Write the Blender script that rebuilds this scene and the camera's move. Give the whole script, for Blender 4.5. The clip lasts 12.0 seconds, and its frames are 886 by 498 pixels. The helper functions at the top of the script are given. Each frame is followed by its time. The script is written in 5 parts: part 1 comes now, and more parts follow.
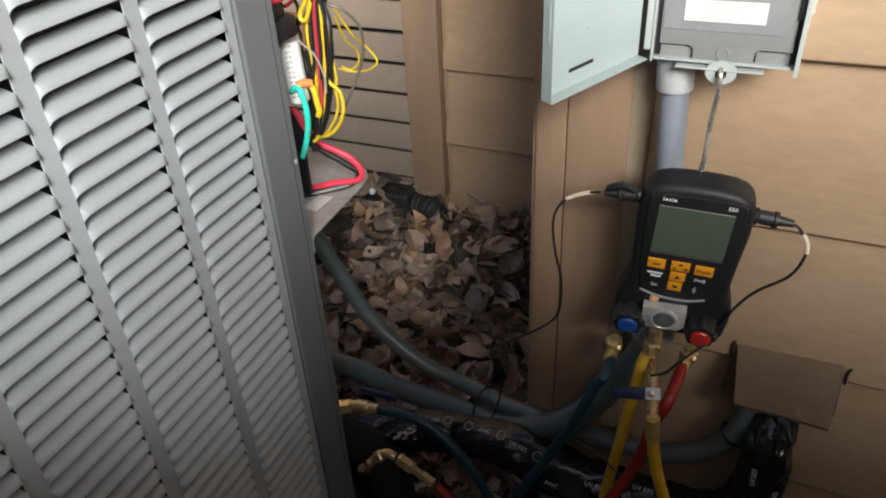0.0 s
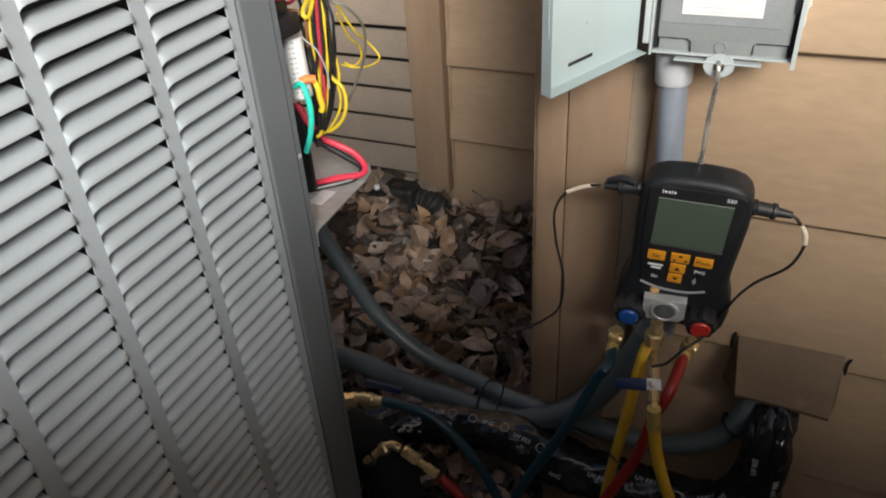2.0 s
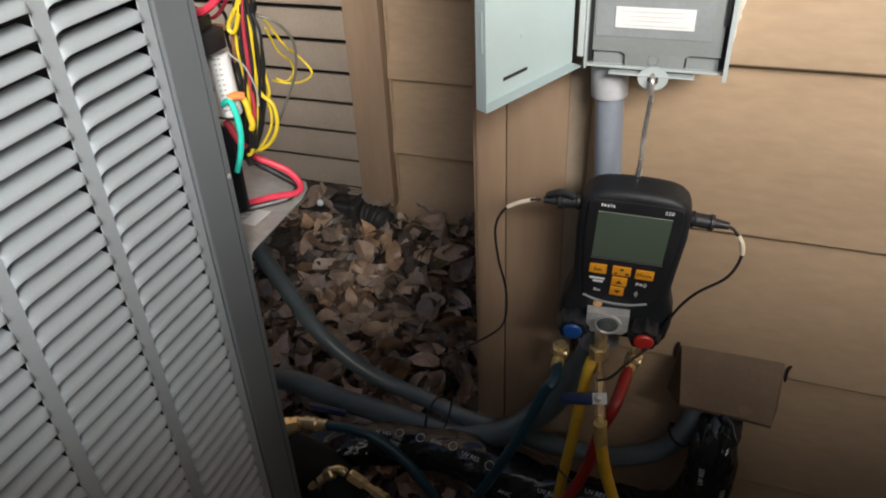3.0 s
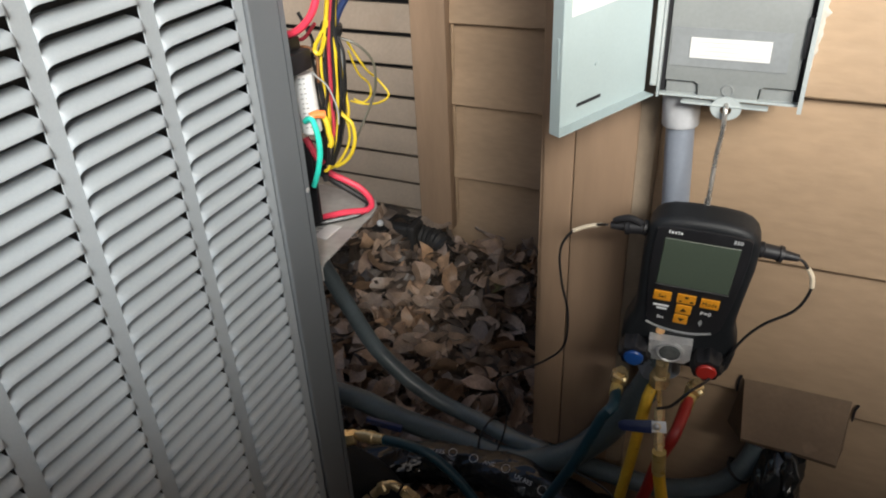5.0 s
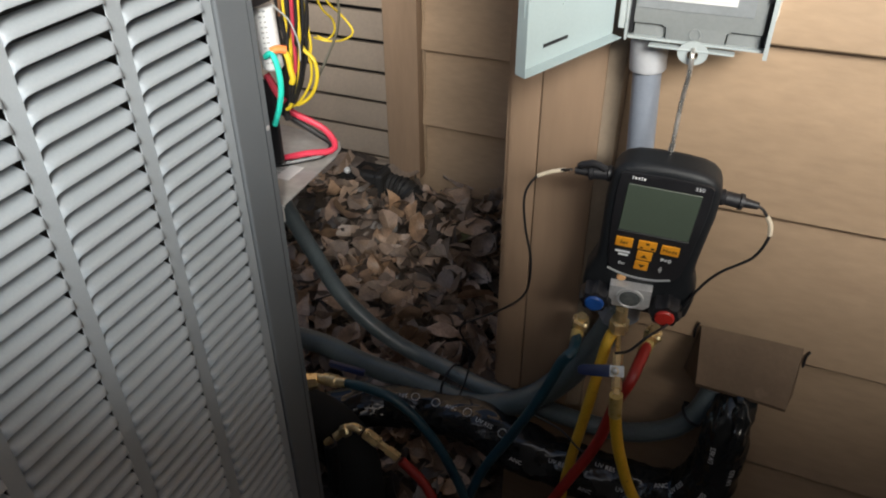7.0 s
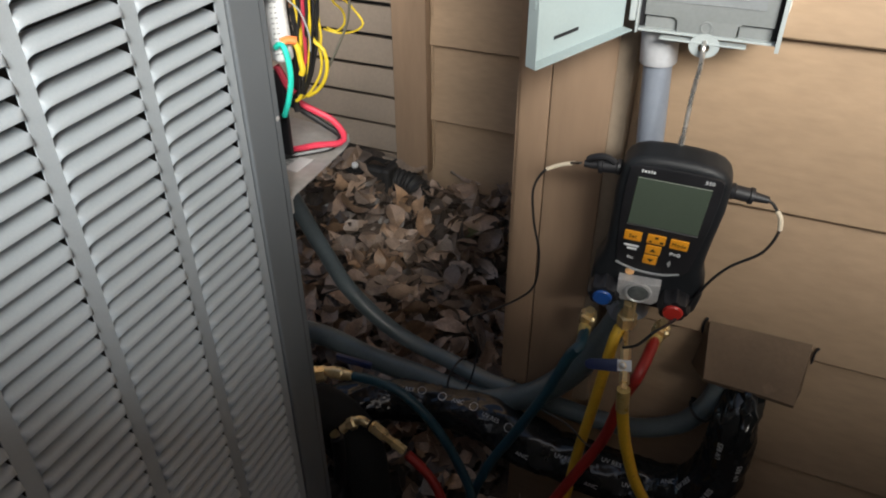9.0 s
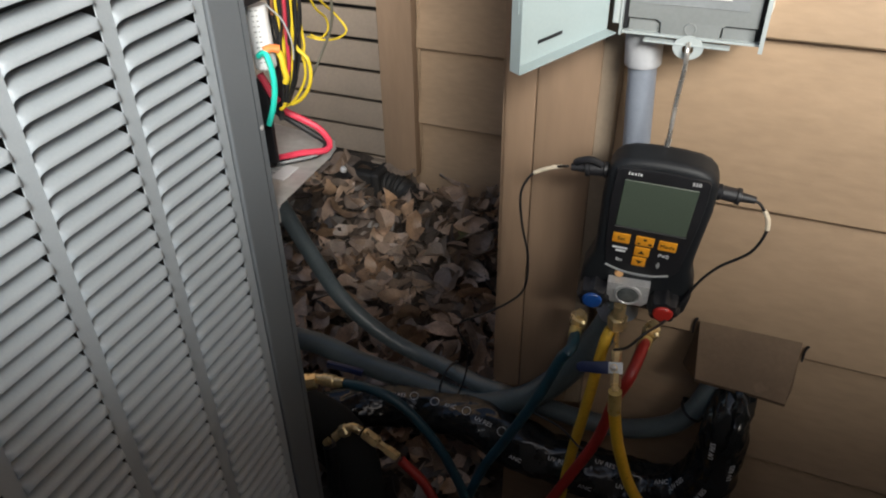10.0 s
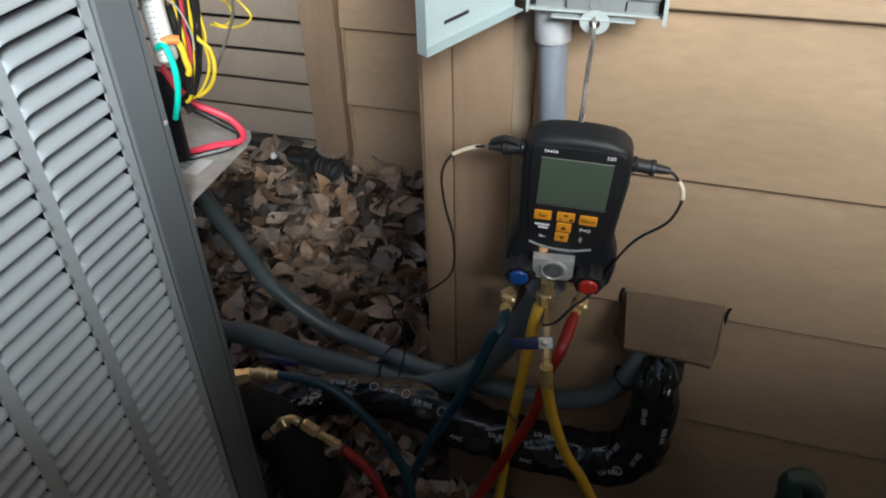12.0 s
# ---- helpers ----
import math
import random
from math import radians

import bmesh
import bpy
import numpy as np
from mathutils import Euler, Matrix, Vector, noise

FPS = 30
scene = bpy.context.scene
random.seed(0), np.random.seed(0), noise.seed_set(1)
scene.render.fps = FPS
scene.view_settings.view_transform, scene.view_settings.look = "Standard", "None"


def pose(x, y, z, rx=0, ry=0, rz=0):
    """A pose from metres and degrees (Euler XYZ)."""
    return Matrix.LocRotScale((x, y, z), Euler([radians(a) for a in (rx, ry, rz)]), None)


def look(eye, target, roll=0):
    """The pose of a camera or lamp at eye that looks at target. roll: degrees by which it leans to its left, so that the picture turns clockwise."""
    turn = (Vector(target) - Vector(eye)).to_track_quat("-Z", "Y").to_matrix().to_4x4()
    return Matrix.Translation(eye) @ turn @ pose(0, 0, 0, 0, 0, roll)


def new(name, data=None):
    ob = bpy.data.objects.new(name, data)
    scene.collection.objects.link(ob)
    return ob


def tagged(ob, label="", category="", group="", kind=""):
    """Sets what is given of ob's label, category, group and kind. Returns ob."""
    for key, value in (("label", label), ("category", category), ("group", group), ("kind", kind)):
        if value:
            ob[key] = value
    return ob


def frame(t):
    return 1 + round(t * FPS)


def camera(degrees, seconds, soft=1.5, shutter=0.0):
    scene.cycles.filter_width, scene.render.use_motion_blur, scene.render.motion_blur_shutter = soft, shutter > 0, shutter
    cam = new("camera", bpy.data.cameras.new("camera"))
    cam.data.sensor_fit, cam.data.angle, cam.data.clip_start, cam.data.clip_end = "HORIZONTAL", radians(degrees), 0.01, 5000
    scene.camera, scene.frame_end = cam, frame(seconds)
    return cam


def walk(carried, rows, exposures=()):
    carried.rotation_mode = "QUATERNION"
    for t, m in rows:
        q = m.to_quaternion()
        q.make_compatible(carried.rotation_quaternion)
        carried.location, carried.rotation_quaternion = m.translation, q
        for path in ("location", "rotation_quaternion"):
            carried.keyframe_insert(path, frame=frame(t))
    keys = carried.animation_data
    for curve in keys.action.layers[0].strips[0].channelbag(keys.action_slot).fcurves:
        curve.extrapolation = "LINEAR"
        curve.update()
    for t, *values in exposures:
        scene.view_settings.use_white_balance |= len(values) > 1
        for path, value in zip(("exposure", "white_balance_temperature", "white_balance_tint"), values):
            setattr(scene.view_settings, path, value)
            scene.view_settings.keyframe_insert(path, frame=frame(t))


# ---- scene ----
# handheld, nearly in one place
cam = camera(62.58, 12.0, soft=2.0)
ROWS = [
    (0, -0.0075, 0.0057, 1.2446, 57.251, 2.648, 24.048),
    (0.5, 0.0008, -0.0054, 1.2487, 56.623, 3.708, 24.009),
    (1, -0.0039, -0.0104, 1.2430, 54.519, 4.055, 24.412),
    (1.5, -0.0021, -0.0114, 1.2466, 54.179, 3.924, 24.442),
    (2, 0.0014, -0.0035, 1.2468, 57.014, 3.140, 24.285),
    (2.5, 0.0012, 0.0125, 1.2412, 60.859, 2.029, 23.150),
    (3, 0.0051, 0.0216, 1.2425, 57.676, 2.285, 20.250),
    (3.5, 0.0014, 0.0146, 1.2511, 58.755, 1.984, 21.158),
    (3.7, -0.0128, -0.0060, 1.2473, 62.682, 0.100, 24.441),
    (5.3, 0.0009, -0.0052, 1.2452, 57.363, 2.903, 24.607),
    (5.5, 0.0107, -0.0120, 1.2475, 54.888, 3.287, 24.350),
    (6, 0.0133, -0.0065, 1.2409, 54.647, 2.375, 23.922),
    (6.5, 0.0099, -0.0026, 1.2379, 56.069, 1.058, 23.046),
    (7, 0.0023, -0.0030, 1.2320, 56.244, 0.226, 23.310),
    (9, 0.0009, -0.0071, 1.2266, 56.068, 0.131, 23.934),
    (9.5, -0.0009, -0.0043, 1.2254, 56.037, 0.308, 23.494),
    (10, 0.0024, 0.0005, 1.2299, 56.111, 0.718, 22.782),
    (10.5, 0.0256, 0.0026, 1.2381, 56.317, 1.326, 21.734),
    (11, 0.0243, 0.0153, 1.2400, 56.308, 1.853, 20.622),
    (11.5, 0.0256, 0.0216, 1.2310, 54.963, 0.523, 18.419),
    (12, 0.0273, 0.0224, 1.2338, 54.157, 1.218, 17.560),
]
walk(cam, [(t, pose(x, y, z, a, b, c)) for t, x, y, z, a, b, c in ROWS],
     [(0, 0.68, 6500, 10), (1, 0.77, 6500, 10), (1.5, 0.77, 6500, 10), (2.5, 0.49, 6500, 10), (3.5, 0.59, 6500, 10), (5.5, 0.71, 6450, 9), (10, 0.71, 6400, 9), (11, 0.66, 6250, 8), (12, 0.81, 5950, 5)])
# ---- end of camera

# ---- world and light
def make_world():
    w = bpy.data.worlds.new("sky")
    scene.world = w
    w.use_nodes = True
    nt = w.node_tree
    sky = nt.nodes.new("ShaderNodeTexSky")
    sky.sky_type = "NISHITA"
    sky.sun_disc = False
    sky.sun_elevation = radians(SUN_UP)
    sky.sun_rotation = radians(SUN_ROUND)
    sky.dust_density = 4.0
    sky.air_density = 1.0
    sky.ozone_density = 0.6
    nt.links.new(sky.outputs[0], nt.nodes["Background"].inputs[0])
    nt.nodes["Background"].inputs[1].default_value = SKY


SUN_UP, SUN_ROUND, SKY, SUN = 25.0, 147.0, 0.098, 4.5
make_world()
sun = new("sun", bpy.data.lights.new("sun", "SUN"))
sun.data.energy = SUN
sun.data.angle = radians(26)
sun.data.color = (1.0, 0.998, 0.965)
e, a = radians(SUN_UP), radians(SUN_ROUND)
sun.matrix_world = look((0, 0, 0), (-math.sin(a) * math.cos(e), -math.cos(a) * math.cos(e), -math.sin(e)))


# ---- materials
def material(name, colour, rough=0.5, metal=0.0, fine=(300, 0.08), broad=(8, 0.15), bump=0.0, bump_size=400, vary=0.0,
             stretch=(1, 1, 1), stain=None, coat=0.0, spec=0.5, rough_vary=0.1):
    """Base colour with a fine grain, broad stains, a small relief and, per object, a change of tone."""
    m = bpy.data.materials.new(name)
    m.use_nodes = True
    nt = m.node_tree
    n, l = nt.nodes, nt.links
    b = n["Principled BSDF"]
    b.inputs["Metallic"].default_value = metal
    b.inputs["Specular IOR Level"].default_value = spec
    b.inputs["Coat Weight"].default_value = coat
    co = n.new("ShaderNodeTexCoord")
    mp = n.new("ShaderNodeMapping")
    mp.inputs["Scale"].default_value = stretch
    l.new(co.outputs["Object"], mp.inputs[0])

    def tex(size, detail=4):
        t = n.new("ShaderNodeTexNoise")
        t.inputs["Scale"].default_value = size
        t.inputs["Detail"].default_value = detail
        l.new(mp.outputs[0], t.inputs["Vector"])
        return t

    def times(col, tx, amount):
        r = n.new("ShaderNodeMapRange")
        r.inputs[1].default_value, r.inputs[2].default_value = 0.3, 0.7
        r.inputs[3].default_value, r.inputs[4].default_value = 1 - amount, 1 + amount
        l.new(tx, r.inputs[0])
        mx = n.new("ShaderNodeMix")
        mx.data_type, mx.blend_type = "RGBA", "MULTIPLY"
        mx.inputs[0].default_value = 1
        l.new(col, mx.inputs[6])
        l.new(r.outputs[0], mx.inputs[7])
        return mx.outputs[2]

    rgb = n.new("ShaderNodeRGB")
    rgb.outputs[0].default_value = (*colour, 1)
    col = rgb.outputs[0]
    f, g = tex(fine[0]), tex(broad[0], 6)
    col = times(col, f.outputs[0], fine[1])
    col = times(col, g.outputs[0], broad[1])
    if stain:
        s = tex(stain[0], 8)
        rp = n.new("ShaderNodeMapRange")
        rp.inputs[1].default_value, rp.inputs[2].default_value = stain[1], stain[1] + 0.12
        l.new(s.outputs[0], rp.inputs[0])
        mx = n.new("ShaderNodeMix")
        mx.data_type = "RGBA"
        l.new(rp.outputs[0], mx.inputs[0])
        l.new(col, mx.inputs[6])
        mx.inputs[7].default_value = (*stain[2], 1)
        col = mx.outputs[2]
    if vary:
        oi = n.new("ShaderNodeObjectInfo")
        geo = n.new("ShaderNodeNewGeometry")
        ad = n.new("ShaderNodeMath")
        ad.operation = "ADD"
        l.new(oi.outputs["Random"], ad.inputs[0])
        l.new(geo.outputs["Random Per Island"], ad.inputs[1])
        hf = n.new("ShaderNodeMath")
        hf.operation = "FRACT"
        l.new(ad.outputs[0], hf.inputs[0])
        hs = n.new("ShaderNodeHueSaturation")
        r1 = n.new("ShaderNodeMapRange")
        r1.inputs[3].default_value, r1.inputs[4].default_value = 1 - vary, 1 + vary
        l.new(hf.outputs[0], r1.inputs[0])
        l.new(r1.outputs[0], hs.inputs["Value"])
        sq = n.new("ShaderNodeMath")
        sq.operation = "MULTIPLY"
        sq.inputs[1].default_value = 7.31
        l.new(hf.outputs[0], sq.inputs[0])
        fr = n.new("ShaderNodeMath")
        fr.operation = "FRACT"
        l.new(sq.outputs[0], fr.inputs[0])
        r2 = n.new("ShaderNodeMapRange")
        r2.inputs[3].default_value, r2.inputs[4].default_value = 1 - 0.5 * vary, 1 + 0.35 * vary
        l.new(fr.outputs[0], r2.inputs[0])
        l.new(r2.outputs[0], hs.inputs["Saturation"])
        l.new(col, hs.inputs["Color"])
        col = hs.outputs[0]
    l.new(col, b.inputs["Base Color"])
    rr = n.new("ShaderNodeMapRange")
    rr.inputs[3].default_value, rr.inputs[4].default_value = max(rough - rough_vary, 0.02), min(rough + rough_vary, 1)
    l.new(g.outputs[0], rr.inputs[0])
    l.new(rr.outputs[0], b.inputs["Roughness"])
    if bump:
        h = tex(bump_size, 5)
        bp = n.new("ShaderNodeBump")
        bp.inputs["Strength"].default_value = bump
        bp.inputs["Distance"].default_value = 0.002
        l.new(h.outputs[0], bp.inputs["Height"])
        l.new(bp.outputs[0], b.inputs["Normal"])
    return m


TAN = (0.338, 0.237, 0.152)
SIDING = material("painted_siding", TAN, 0.5, fine=(60, 0.07), broad=(3, 0.16), bump=0.45, bump_size=40, stretch=(0.55, 1, 1.7),
                  vary=0.05, stain=(3.5, 0.63, (0.25, 0.168, 0.108)))
# siding tan again, darkened to stand for shade on the corner boards
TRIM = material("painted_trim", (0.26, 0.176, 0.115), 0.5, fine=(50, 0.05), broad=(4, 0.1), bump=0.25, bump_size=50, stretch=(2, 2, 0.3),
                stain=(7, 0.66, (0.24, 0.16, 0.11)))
SHUTTER = material("faded_louvre_paint", (0.215, 0.17, 0.13), 0.65, fine=(120, 0.06), broad=(5, 0.12), bump=0.2, bump_size=80,
                   stain=(9, 0.6, (0.2, 0.15, 0.11)))
FILLER = material("greyed_filler", (0.25, 0.195, 0.14), 0.6, fine=(120, 0.06), broad=(14, 0.14), bump=0.3, bump_size=60)
CAULK = material("white_caulk", (0.48, 0.455, 0.405), 0.6, fine=(200, 0.08), broad=(30, 0.2), bump=0.6, bump_size=150)
EARTH = material("bare_earth", (0.07, 0.05, 0.035), 0.95, fine=(150, 0.35), broad=(6, 0.3), bump=0.9, bump_size=90)
# near-black, so that gaps in the pile read as deep shade
LITTER_SHADE = material("gap_shade_litter", (0.035, 0.025, 0.018), 0.9, fine=(90, 0.5), broad=(12, 0.4), bump=1.0, bump_size=60)
LEAF = material("dry_leaf", (0.26, 0.178, 0.124), 0.44, fine=(220, 0.18), broad=(30, 0.3), bump=0.6, bump_size=140, vary=0.62,
                stain=(70, 0.68, (0.10, 0.066, 0.048)))
# darker copy of the dry leaf, with the pile's inner shade in its colour
LEAF_UNDER = material("shaded_under_leaf", (0.075, 0.055, 0.042), 0.45, fine=(220, 0.2), broad=(20, 0.35), bump=0.5, bump_size=160, vary=0.5)
LEAF_GREEN = material("faded_green_leaf", (0.12, 0.12, 0.05), 0.6, fine=(220, 0.15), broad=(25, 0.3), bump=0.4, bump_size=160)
STEEL = material("grey_painted_steel", (0.292, 0.327, 0.356), 0.45, fine=(500, 0.03), broad=(5, 0.06), bump=0.05, bump_size=900)
POST = material("dark_grey_painted_steel", (0.122, 0.136, 0.149), 0.42, fine=(500, 0.03), broad=(6, 0.08), bump=0.05, bump_size=900,
                stain=(60, 0.74, (0.3, 0.31, 0.32)))
COIL = material("coil_fins", (0.02, 0.021, 0.022), 0.7, fine=(600, 0.4), broad=(20, 0.2))
BARE = material("galvanised_sheet", (0.42, 0.42, 0.41), 0.45, metal=0.35, fine=(90, 0.1), broad=(20, 0.15), stain=(30, 0.66, (0.3, 0.28, 0.26)))
BOXGREY = material("grey_box_enamel", (0.38, 0.42, 0.42), 0.4, fine=(300, 0.03), broad=(9, 0.07), stain=(18, 0.68, (0.33, 0.33, 0.31)))
DOORGREY = material("pale_blue_grey_enamel", (0.325, 0.392, 0.398), 0.38, fine=(300, 0.02), broad=(9, 0.06), stain=(22, 0.7, (0.4, 0.41, 0.39)))
COVER = material("grey_dead_front_plastic", (0.21, 0.224, 0.222), 0.5, fine=(300, 0.04), broad=(10, 0.08))
PVC = material("grey_pvc", (0.22, 0.245, 0.29), 0.42, fine=(200, 0.04), broad=(12, 0.12), stain=(25, 0.64, (0.2, 0.21, 0.24)))
PVC_PALE = material("pale_grey_pvc", (0.46, 0.47, 0.49), 0.45, fine=(200, 0.04), broad=(20, 0.15))
FLEX = material("grey_liquidtight_jacket", (0.094, 0.119, 0.127), 0.33, fine=(200, 0.08), broad=(14, 0.15), spec=0.5)
RUBBER = material("black_rubber_case", (0.011, 0.0125, 0.0145), 0.52, spec=0.35, fine=(600, 0.1), broad=(30, 0.1), bump=0.1, bump_size=1500)
BLACK = material("black_plastic", (0.012, 0.012, 0.014), 0.5, fine=(300, 0.1), broad=(30, 0.15))
GRUBBY = material("dusty_black_plastic", (0.016, 0.015, 0.014), 0.62, fine=(160, 0.25), broad=(20, 0.4), bump=0.3, bump_size=60, stain=(24, 0.6, (0.05, 0.04, 0.03)))
FOAM = material("black_foam_sleeve", (0.010, 0.011, 0.011), 0.85, fine=(400, 0.2), broad=(20, 0.2), bump=0.3, bump_size=200)
LCD = material("unlit_display", (0.072, 0.094, 0.07), 0.18, fine=(300, 0.02), broad=(10, 0.05), coat=0.3, rough_vary=0.03)
AMBER = material("amber_button", (0.72, 0.30, 0.018), 0.45, fine=(400, 0.04), broad=(60, 0.06))
ORANGE = material("pale_orange_button", (0.85, 0.47, 0.2), 0.45, fine=(400, 0.04), broad=(60, 0.06))
INK = material("white_print", (0.75, 0.76, 0.76), 0.5, fine=(500, 0.03), broad=(50, 0.05))
DARKINK = material("dark_print", (0.05, 0.03, 0.01), 0.5, fine=(500, 0.03), broad=(50, 0.05))
GREYINK = material("grey_print", (0.28, 0.29, 0.29), 0.5, fine=(500, 0.03), broad=(50, 0.05))
BLUE = material("blue_cap", (0.014, 0.075, 0.30), 0.35, fine=(300, 0.04), broad=(60, 0.05))
RED = material("red_cap", (0.45, 0.028, 0.02), 0.35, fine=(300, 0.04), broad=(60, 0.05))
ALU = material("brushed_aluminium", (0.6, 0.6, 0.59), 0.35, metal=0.45, fine=(400, 0.1), broad=(40, 0.1))
STEELWIRE = material("plated_hook_steel", (0.5, 0.48, 0.45), 0.28, metal=0.8, fine=(300, 0.1), broad=(50, 0.25))
GLASS = material("dark_sight_glass", (0.10, 0.108, 0.106), 0.08, fine=(200, 0.1), broad=(60, 0.2), coat=0.6, rough_vary=0.03)
BRASS = material("brass", (0.78, 0.61, 0.33), 0.3, metal=0.78, fine=(300, 0.08), broad=(60, 0.2), stain=(60, 0.64, (0.3, 0.19, 0.07)))
HOSE_BLUE = material("teal_hose", (0.010, 0.042, 0.060), 0.42, fine=(300, 0.08), broad=(20, 0.12))
HOSE_RED = material("red_hose", (0.27, 0.018, 0.014), 0.42, fine=(300, 0.08), broad=(20, 0.12))
HOSE_YELLOW = material("yellow_hose", (0.62, 0.37, 0.03), 0.45, fine=(300, 0.08), broad=(20, 0.15), stain=(60, 0.66, (0.3, 0.17, 0.03)))
CLEARSLEEVE = material("translucent_end_sleeve", (0.40, 0.29, 0.10), 0.3, fine=(200, 0.05), broad=(60, 0.1))
NAVY = material("navy_lever_grip", (0.010, 0.018, 0.065), 0.35, fine=(200, 0.05), broad=(60, 0.15))
WRAP = material("black_wrap_film", (0.013, 0.014, 0.0145), 0.14, fine=(60, 0.1), broad=(18, 0.2), bump=0.5, bump_size=26, rough_vary=0.08)
WHITE = material("white_plastic", (0.66, 0.67, 0.67), 0.45, fine=(200, 0.03), broad=(30, 0.06))
CREAM = material("cream_heat_shrink", (0.62, 0.53, 0.40), 0.5, fine=(300, 0.05), broad=(60, 0.12))
PAPER = material("white_paper_label", (0.62, 0.62, 0.61), 0.6, fine=(200, 0.03), broad=(30, 0.06))
# wall tan taken far darker, to hold the hood's shade in its colour
SHEET = material("shaded_tan_sheet", (0.132, 0.091, 0.059), 0.8, spec=0.2, fine=(150, 0.06), broad=(14, 0.16), bump=0.2, bump_size=120, stain=(20, 0.64, (0.2, 0.135, 0.09)))
TAPE = material("clear_tape_patch", (0.225, 0.24, 0.247), 0.18, fine=(200, 0.04), broad=(30, 0.08))
FAINT = material("faint_print", (0.52, 0.52, 0.51), 0.6, fine=(500, 0.03), broad=(50, 0.05))
W_YELLOW = material("yellow_wire", (0.62, 0.45, 0.025), 0.4, fine=(200, 0.04), broad=(40, 0.1))
W_RED = material("red_wire", (0.66, 0.045, 0.085), 0.4, fine=(200, 0.04), broad=(40, 0.1))
W_DARKRED = material("dark_red_wire", (0.35, 0.03, 0.05), 0.4, fine=(200, 0.04), broad=(40, 0.1))
W_BLACK = material("black_wire", (0.012, 0.012, 0.013), 0.4, fine=(200, 0.05), broad=(40, 0.1))
W_TEAL = material("green_wire", (0.03, 0.60, 0.47), 0.4, fine=(200, 0.04), broad=(40, 0.08))
W_BLUE = material("blue_wire", (0.07, 0.06, 0.2), 0.4, fine=(200, 0.04), broad=(40, 0.1))
W_NAVY = material("dark_blue_wire", (0.02, 0.035, 0.10), 0.4, fine=(200, 0.04), broad=(40, 0.1))
W_GREY = material("grey_wire", (0.085, 0.08, 0.06), 0.4, fine=(200, 0.04), broad=(40, 0.1))
W_ORANGE = material("orange_terminal", (0.8, 0.22, 0.06), 0.4, fine=(200, 0.04), broad=(40, 0.1))
W_BROWN = material("brown_wire", (0.16, 0.07, 0.03), 0.4, fine=(200, 0.04), broad=(40, 0.1))
GREENHOSE = material("dark_green_hose", (0.022, 0.045, 0.035), 0.45, fine=(200, 0.06), broad=(30, 0.15))


# ---- builders
def mesh_of(bm, name, mat, smooth=True):
    bmesh.ops.recalc_face_normals(bm, faces=bm.faces[:])
    me = bpy.data.meshes.new(name)
    bm.to_mesh(me)
    bm.free()
    me.materials.append(mat)
    if smooth:
        me.shade_smooth()
        me.set_sharp_from_angle(angle=radians(35))
    return me


def thing(name, at=Matrix(), label="", category="", group="", kind=""):
    ob = new(name)
    ob.empty_display_size = 0.05
    ob.matrix_world = at
    return tagged(ob, label, category, group, kind)


def part(name, bm, mat, parent=None, label="", smooth=True, at=None):
    """One mesh under a thing or a part; bm is a bmesh or a finished mesh."""
    me = bm if isinstance(bm, bpy.types.Mesh) else mesh_of(bm, name, mat, smooth)
    ob = new(name, me)
    if parent:
        ob.parent = parent
    if at is not None:
        ob.matrix_basis = at
    return tagged(ob, label)


def box(x0, x1, y0, y1, z0, z1, bevel=0.0, segs=2, bm=None):
    bm2 = bmesh.new()
    bmesh.ops.create_cube(bm2, size=1.0)
    bmesh.ops.scale(bm2, vec=(x1 - x0, y1 - y0, z1 - z0), verts=bm2.verts)
    bmesh.ops.translate(bm2, vec=((x0 + x1) / 2, (y0 + y1) / 2, (z0 + z1) / 2), verts=bm2.verts)
    if bevel:
        bmesh.ops.bevel(bm2, geom=bm2.edges[:], offset=bevel, segments=segs, affect="EDGES", profile=0.6)
    return joined(bm, bm2)


def joined(bm, bm2):
    if bm is None:
        return bm2
    me = bpy.data.meshes.new("join")
    bm2.to_mesh(me)
    bm2.free()
    bm.from_mesh(me)
    bpy.data.meshes.remove(me)
    return bm


def prism(outline, d0, d1, bevel=0.0, segs=2, bm=None, m=None):
    """A flat outline of (x, z), from y = d0 to y = d1."""
    bm2 = bmesh.new()
    f = bm2.faces.new([bm2.verts.new((x, d0, z)) for x, z in outline])
    r = bmesh.ops.extrude_face_region(bm2, geom=[f])
    bmesh.ops.translate(bm2, vec=(0, d1 - d0, 0), verts=[v for v in r["geom"] if isinstance(v, bmesh.types.BMVert)])
    bmesh.ops.recalc_face_normals(bm2, faces=bm2.faces[:])
    if bevel:
        rim = [ed for ed in bm2.edges if abs(ed.verts[0].co.y - ed.verts[1].co.y) < 1e-6]
        bmesh.ops.bevel(bm2, geom=rim, offset=bevel, segments=segs, affect="EDGES", profile=0.6)
    if m is not None:
        bm2.transform(m)
    return joined(bm, bm2)


